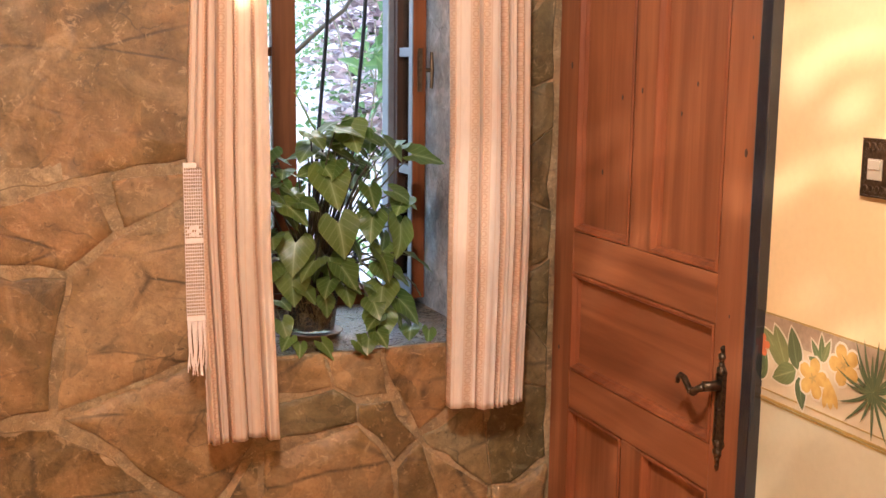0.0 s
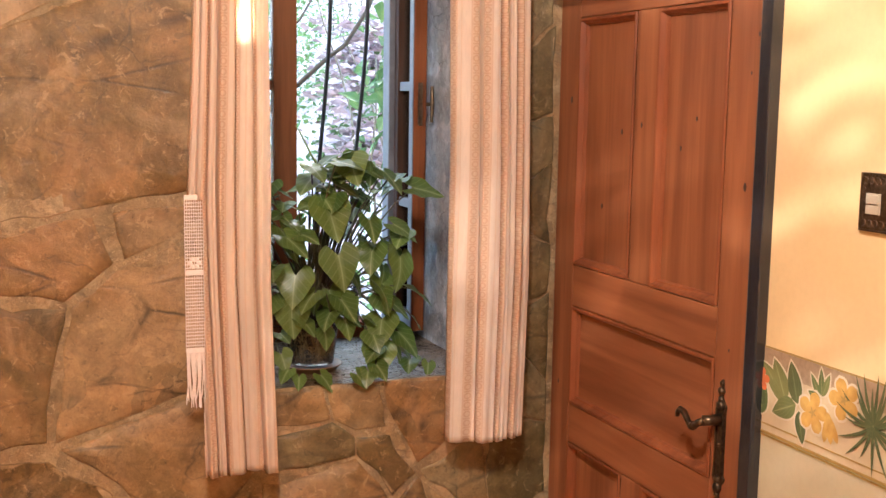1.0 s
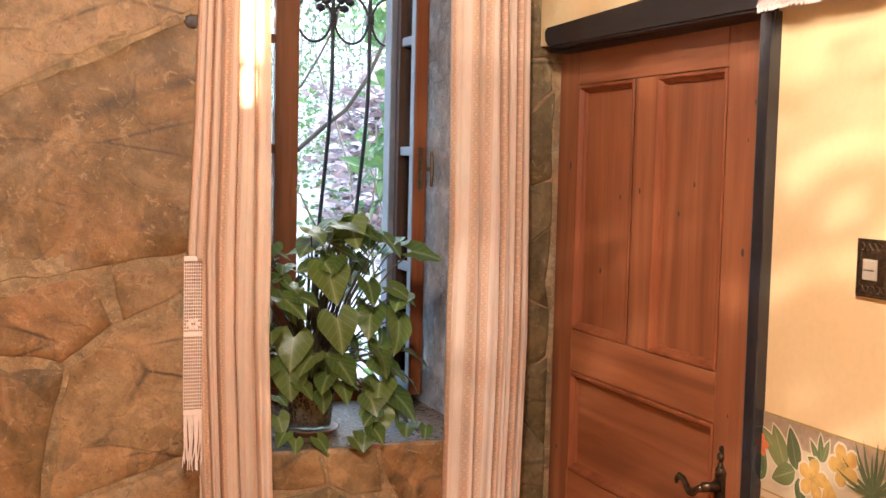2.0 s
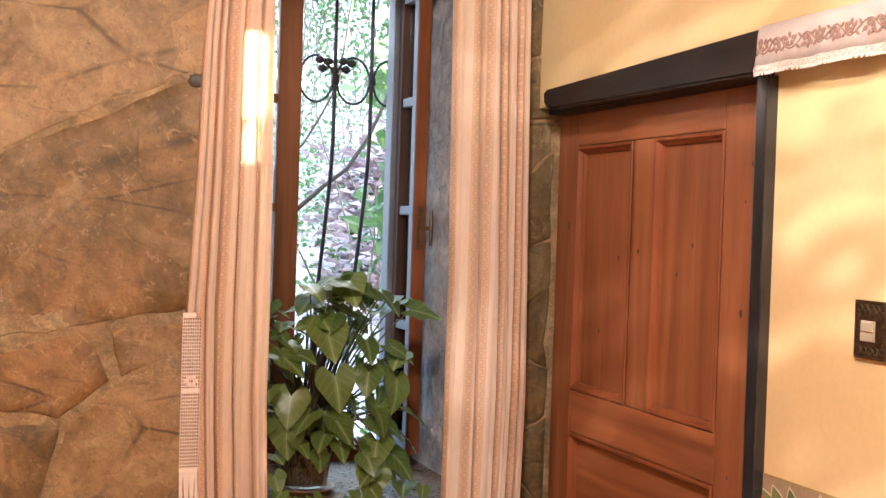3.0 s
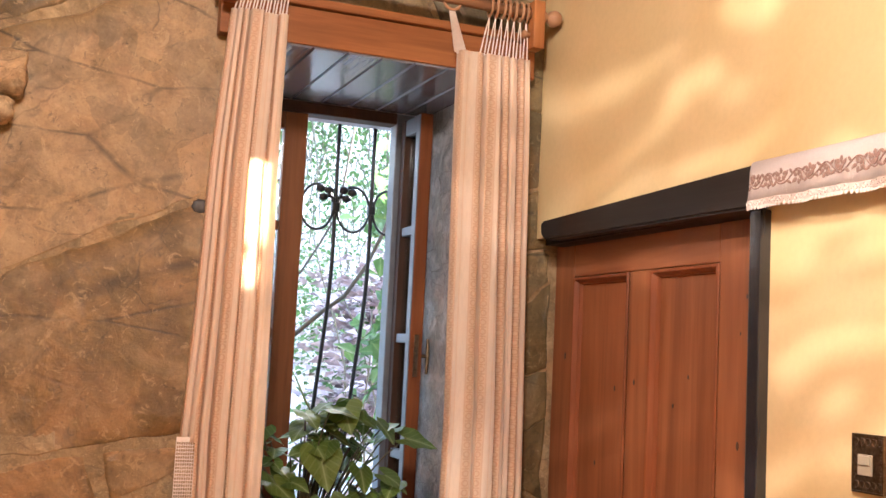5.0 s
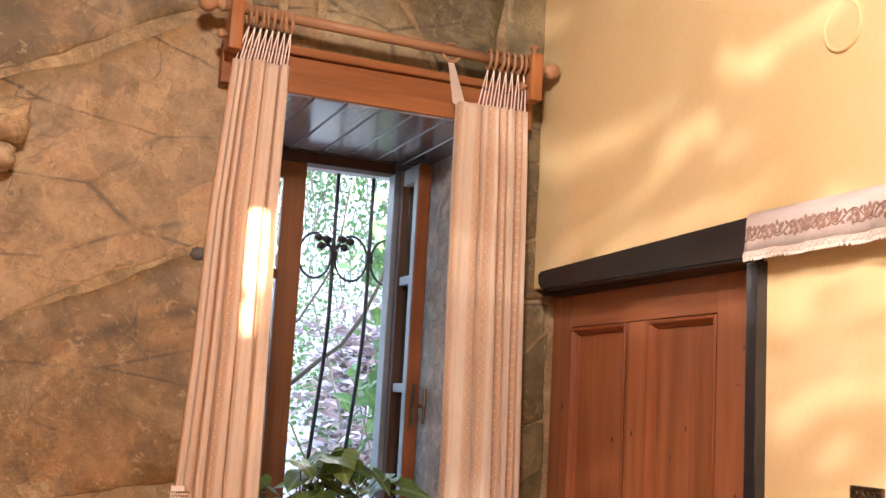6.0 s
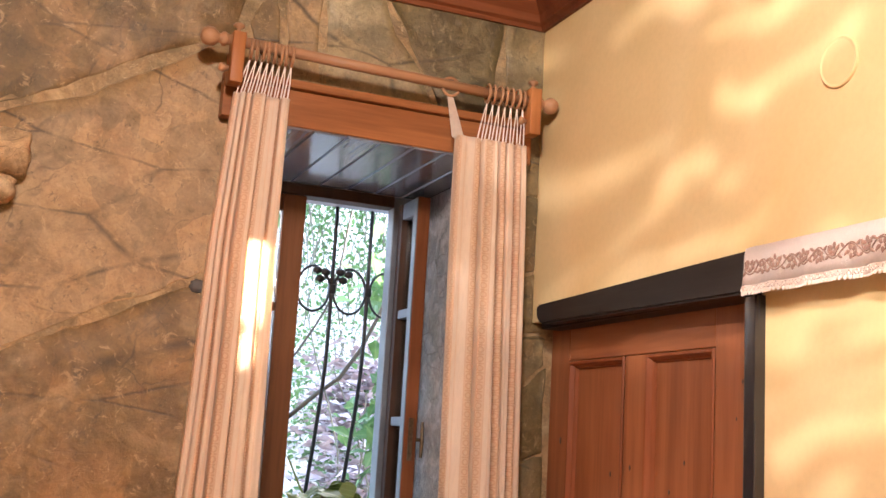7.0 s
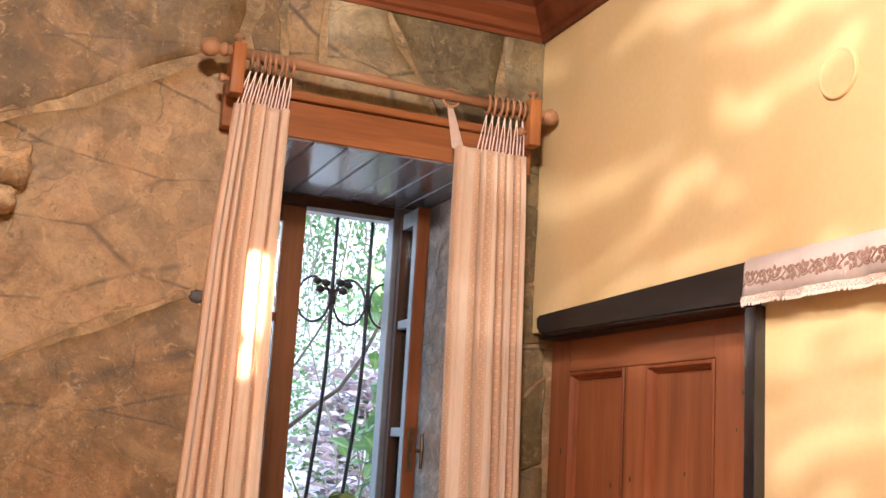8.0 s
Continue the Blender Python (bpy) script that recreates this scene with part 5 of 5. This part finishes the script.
scatter("shrubs", 9000, BUSH, "leafy shrubs growing on the bank", clumps(low, 0.25), 0.065, 1, 33)
high = [(cr.uniform(-1.0, 2.3), cr.uniform(5.5, 9.5), cr.uniform(3.0, 6.0)) for _ in range(50)]
scatter("hanging_foliage", 27000, BUSH, "hanging leafy branches above the bank", clumps(high, 0.30), 0.062, 1, 34)
# thin bare shoots hanging among the leaves
verts, faces = [], []
for _ in range(420):
    x, y, z = cr.choice(high)
    x, y, z = x + cr.gauss(0, 0.35), y - 0.4 + cr.gauss(0, 0.3), z + cr.gauss(0, 0.35)
    side_x, side_y, drop, w = cr.uniform(-0.35, 0.35), cr.uniform(-0.2, 0.2), cr.uniform(0.3, 1.1), cr.uniform(0.004, 0.009)
    base = len(verts)
    for q in range(6):
        t = q / 5
        c = Vector((x + side_x * t + 0.05 * math.sin(5 * t + x * 9), y + side_y * t, z - drop * t * t))
        verts += [tuple(c + Vector((w, 0, 0))), tuple(c + Vector((-w * 0.5, w * 0.87, 0))), tuple(c + Vector((-w * 0.5, -w * 0.87, 0)))]
    for q in range(5):
        for k in range(3):
            faces.append((base + 3 * q + k, base + 3 * q + (k + 1) % 3, base + 3 * q + 3 + (k + 1) % 3, base + 3 * q + 3 + k))
me = bpy.data.meshes.new("hanging_twigs")
me.from_pydata(verts, [], faces)
me.materials.append(mat_plain("thin_dark_twig", (0.10, 0.085, 0.06), 0.8))
tagged(new("hanging_twigs", me), "thin bare hanging twigs tangled above the bank", "twigs", kind="stuff")

# Shrub added to keep the sun off the lower part of the left curtain.
side = [(cr.uniform(0.42, 1.25), cr.uniform(1.8, 2.3), cr.uniform(1.2, 2.46)) for _ in range(44)]
scatter("shrub_beside_window", 10000, BUSH, "dense leafy shrub added beside the window to block sun from the curtain", clumps(side, 0.12), 0.10, 1, 35)

BROWNLEAF = mat_plain("brown_fallen_leaves", (0.52, 0.38, 0.41), 0.8, 0, 0.6, 6)
drift = [(cr.uniform(1.05, 1.8), cr.uniform(5.0, 6.3)) for _ in range(16)]
scatter("fallen_leaves", 2200, BROWNLEAF, "heap of purplish-brown fallen leaves on the bank", clumps([(x, y, bank_height(x, y) + 0.10) for x, y in drift], 0.20), 0.11, 0, 36, True)

# saplings and twigs that cross the view
TWIG = mat_plain("grey_brown_bark", (0.12, 0.09, 0.06), 0.8)
VINE = mat_plain("dark_vine_bark", (0.055, 0.05, 0.042), 0.7)
tagged(part("climbing_vine", tube(bmesh.new(), [(-0.755, 0.957, 1.436), (-0.449, 0.914, 1.704), (-0.366, 0.914, 1.779), (-0.289, 0.914, 1.838), (-0.214, 0.914, 1.951), (-0.155, 0.914, 2.08), (-0.121, 0.914, 2.176), (-0.08, 0.893, 2.669)], [0.009, 0.0085, 0.008, 0.0078, 0.0075, 0.007, 0.0065, 0.006], 10), VINE, smooth=True), "bare dark vine stem climbing past the grille", "vine")
tagged(part("climbing_vine", tube(bmesh.new(), [(-0.541, 0.957, 1.812), (-0.438, 0.957, 1.919), (-0.375, 0.957, 2.026), (-0.317, 0.957, 2.138), (-0.273, 0.957, 2.455)], 0.0042, 8), VINE, smooth=True), "thin dark vine shoot beside the grille", "vine")
for k in range(22):
    x, y = cr.uniform(-0.6, 2.6), cr.uniform(3.0, 8.5)
    z = bank_height(x, y)
    p = [Vector((x, y, z - 0.05))]
    h = cr.uniform(0.8, 2.2)
    dx, dy = cr.uniform(-0.5, 0.5), cr.uniform(-0.3, 0.3)
    for i in range(1, 6):
        t = i / 5
        p.append(Vector((x + dx * t * t + cr.uniform(-0.03, 0.03), y + dy * t * t, z + h * t)))
    tagged(part("sapling", tube(bmesh.new(), p, [0.008 * (1 - 0.8 * i / 5) + 0.002 for i in range(6)], 6), TWIG, smooth=True), "thin bare sapling stem on the bank", "sapling", "saplings on the bank")

# ---- stones of the wall ----
# (x, z, weight) of the power cells that divide a stretch of the wall into its stones
FACE = [(-2.951, 3.408, 2.403), (-1.707, 3.123, -1.459), (0.19, 3.151, -1.726), (1.326, 3.793, 1.9), (-2.512, 2.613, 0.31), (-2.349, 2.294, -0.451), (-2.293, 0.816, -1.17), (-2.073, 0.86, -1.655), (-1.839, 0.299, -1.291),
        (-2.428, 0.342, -0.353), (-2.375, -0.833, 1.958), (-1.723, -0.139, -0.783), (-0.788, -0.89, 0.117), (-0.834, -0.39, -1.169), (-0.902, 0.154, -2.116), (-0.158, 0.305, -2.186), (1.212, 0.505, 0.291),
        (-0.126, -0.362, -1.151), (0.227, -0.799, 0.166), (1.407, 0.149, 1.15), (0.898, -0.625, 0.921), (1.514, -0.671, 2.682), (-2.961, 2.586, 1.355), (-2.971, 2.218, 0.839), (-3.164, 0.418, 1.42)]
PILLAR = [(-0.06, 0.84, 0), (0.03, 0.98, 0), (-0.05, 1.17, 0), (0.02, 1.36, 0), (-0.04, 1.49, 0), (0.01, 1.72, 0), (-0.06, 1.90, 0), (0.0, 2.03, 0), (-0.03, 2.25, 0), (-0.05, 2.47, 0)]
sr = random.Random(12)
FAR = [(-1.95 - 0.40 * i + sr.uniform(-.1, .1), 0.2 + 0.44 * j + sr.uniform(-.1, .1), 0.0) for i in range(5) for j in range(7)]


def cut(poly, n, c):
    """The part of a convex outline where n . p <= c."""
    out = []
    for p, q in zip(poly, poly[1:] + poly[:1]):
        a, b = n[0] * p[0] + n[1] * p[1] - c, n[0] * q[0] + n[1] * q[1] - c
        if a <= 0:
            out.append(p)
        if a * b < 0:
            t = a / (a - b)
            out.append((p[0] + (q[0] - p[0]) * t, p[1] + (q[1] - p[1]) * t))
    return out


def stone_piece(poly, seed, gap, parent, mat):
    r = random.Random(seed)
    area = sum(p[0] * q[1] - q[0] * p[1] for p, q in zip(poly, poly[1:] + poly[:1])) / 2
    if area < 0:
        poly, area = poly[::-1], -area
    if area < 0.0012:
        return
    cx, cz = sum(p[0] for p in poly) / len(poly), sum(p[1] for p in poly) / len(poly)
    ring = []
    for p, q in zip(poly, poly[1:] + poly[:1]):
        ln = math.hypot(q[0] - p[0], q[1] - p[1])
        n = max(1, int(ln / 0.028))
        for k in range(n):
            t = k / n
            ring.append((p[0] + (q[0] - p[0]) * t, p[1] + (q[1] - p[1]) * t))
    size = math.sqrt(area)
    body = []
    for x, z in ring:
        if x < OX0 - 0.005 or z < OZ0 - 0.005:
            x += 0.032 * noise.noise(Vector((x * 3.1, z * 3.1, 2.0))) * min(1, abs(x - OX0) / 0.1 + max(0, OZ0 - z) / 0.1)
            z += 0.032 * noise.noise(Vector((x * 3.1, z * 3.1, 7.0))) * min(1, abs(x - OX0) / 0.1 + max(0, OZ0 - z) / 0.1)
        if x > OX1 + 0.004:
            z += 0.05 * noise.noise(Vector((x * 9, z * 2.5, 4.0)))
        d = math.hypot(x - cx, z - cz) + 1e-6
        wob = noise.noise(Vector((x * 14, z * 14, seed))) * 0.012 + noise.noise(Vector((x * 5, z * 5, seed + 3))) * 0.018
        here = gap * (0.55 + 1.1 * max(0.0, min(1.0, 0.5 + 1.3 * noise.noise(Vector((x * 2.6, z * 2.6, 11.0))))))
        here *= 1.5 if z > 2.25 and x < OX0 else 1.0
        k = (d - here + min(wob, here * 0.75)) / d
        body.append((cx + (x - cx) * k, cz + (z - cz) * k))
    proud = 0.0025 + 0.004 * r.random()
    tx, tz = r.uniform(-0.015, 0.015), r.uniform(-0.015, 0.015)
    bm = bmesh.new()
    rows = []
    for shrink, h in ((1.0, -0.003), (0.992, 0.55), (1 - 0.012 / size, 1.0), (0.72, 1.2), (0.40, 1.25)):
        row = []
        for x, z in body:
            px, pz = cx + (x - cx) * shrink, cz + (z - cz) * shrink
            e = 0 if h < 0 else noise.noise(Vector((px * 8, pz * 8, 5))) * 0.005 + (px - cx) * tx + (pz - cz) * tz
            row.append(bm.verts.new((px, -(proud * max(h, -0.3) + (e if h > 0.6 else 0)), pz)))
        rows.append(row)
    n = len(body)
    for a, b in zip(rows, rows[1:]):
        for k in range(n):
            bm.faces.new((a[k], a[(k + 1) % n], b[(k + 1) % n], b[k])).smooth = True
    top = bm.verts.new((cx, -proud * 1.25, cz))
    for k in range(n):
        bm.faces.new((rows[-1][k], rows[-1][(k + 1) % n], top)).smooth = True
    part("stone", bm, mat, parent)


SPLIT = -1.75
GREENISH, RUSTY = (2, 3, 13, 19), (6, 16)
stretches = [(FAR, (XW, SPLIT, 0.02, ZC), 0.012), (FACE, (SPLIT, OX0, 0.02, ZC), 0.0125), (FACE, (OX0, OX1, 0.02, OZ0), 0.0105), (FACE, (OX0, OX1, OZ1, ZC), 0.010),
             (FACE, (OX1, 0.055, 0.02, 0.74), 0.0105), (PILLAR, (OX1, 0.055, 0.74, 2.56), 0.0025), (FACE, (OX1, 0.055, 2.56, ZC), 0.008)]
for reg, (cells, (x0, x1, z0, z1), gap) in enumerate(stretches):
    for i, (sx, sz, sw_) in enumerate(cells):
        poly = [(x0, z0), (x1, z0), (x1, z1), (x0, z1)]
        for j, (ox, oz, ow) in enumerate(cells):
            if j == i or not poly:
                continue
            n = (2 * (ox - sx), 2 * (oz - sz))
            c = ox * ox + oz * oz - ow - (sx * sx + sz * sz - sw_)
            poly = cut(poly, n, c)
        if len(poly) >= 3:
            kind = OLIVE if cells is PILLAR or (cells is FACE and i in GREENISH) else RUST if cells is FACE and i in RUSTY else STONE
            stone_piece(poly, i * 7 + reg, gap, wall_n, kind)
rock((-0.965, -0.012, 1.993), (0.020, 0.006, 0.017), 9.0, "inset_stone", "small dark knot of stone set in the wall", mat_plain("dark_slate", (0.050, 0.043, 0.038), 0.5), 2.1)
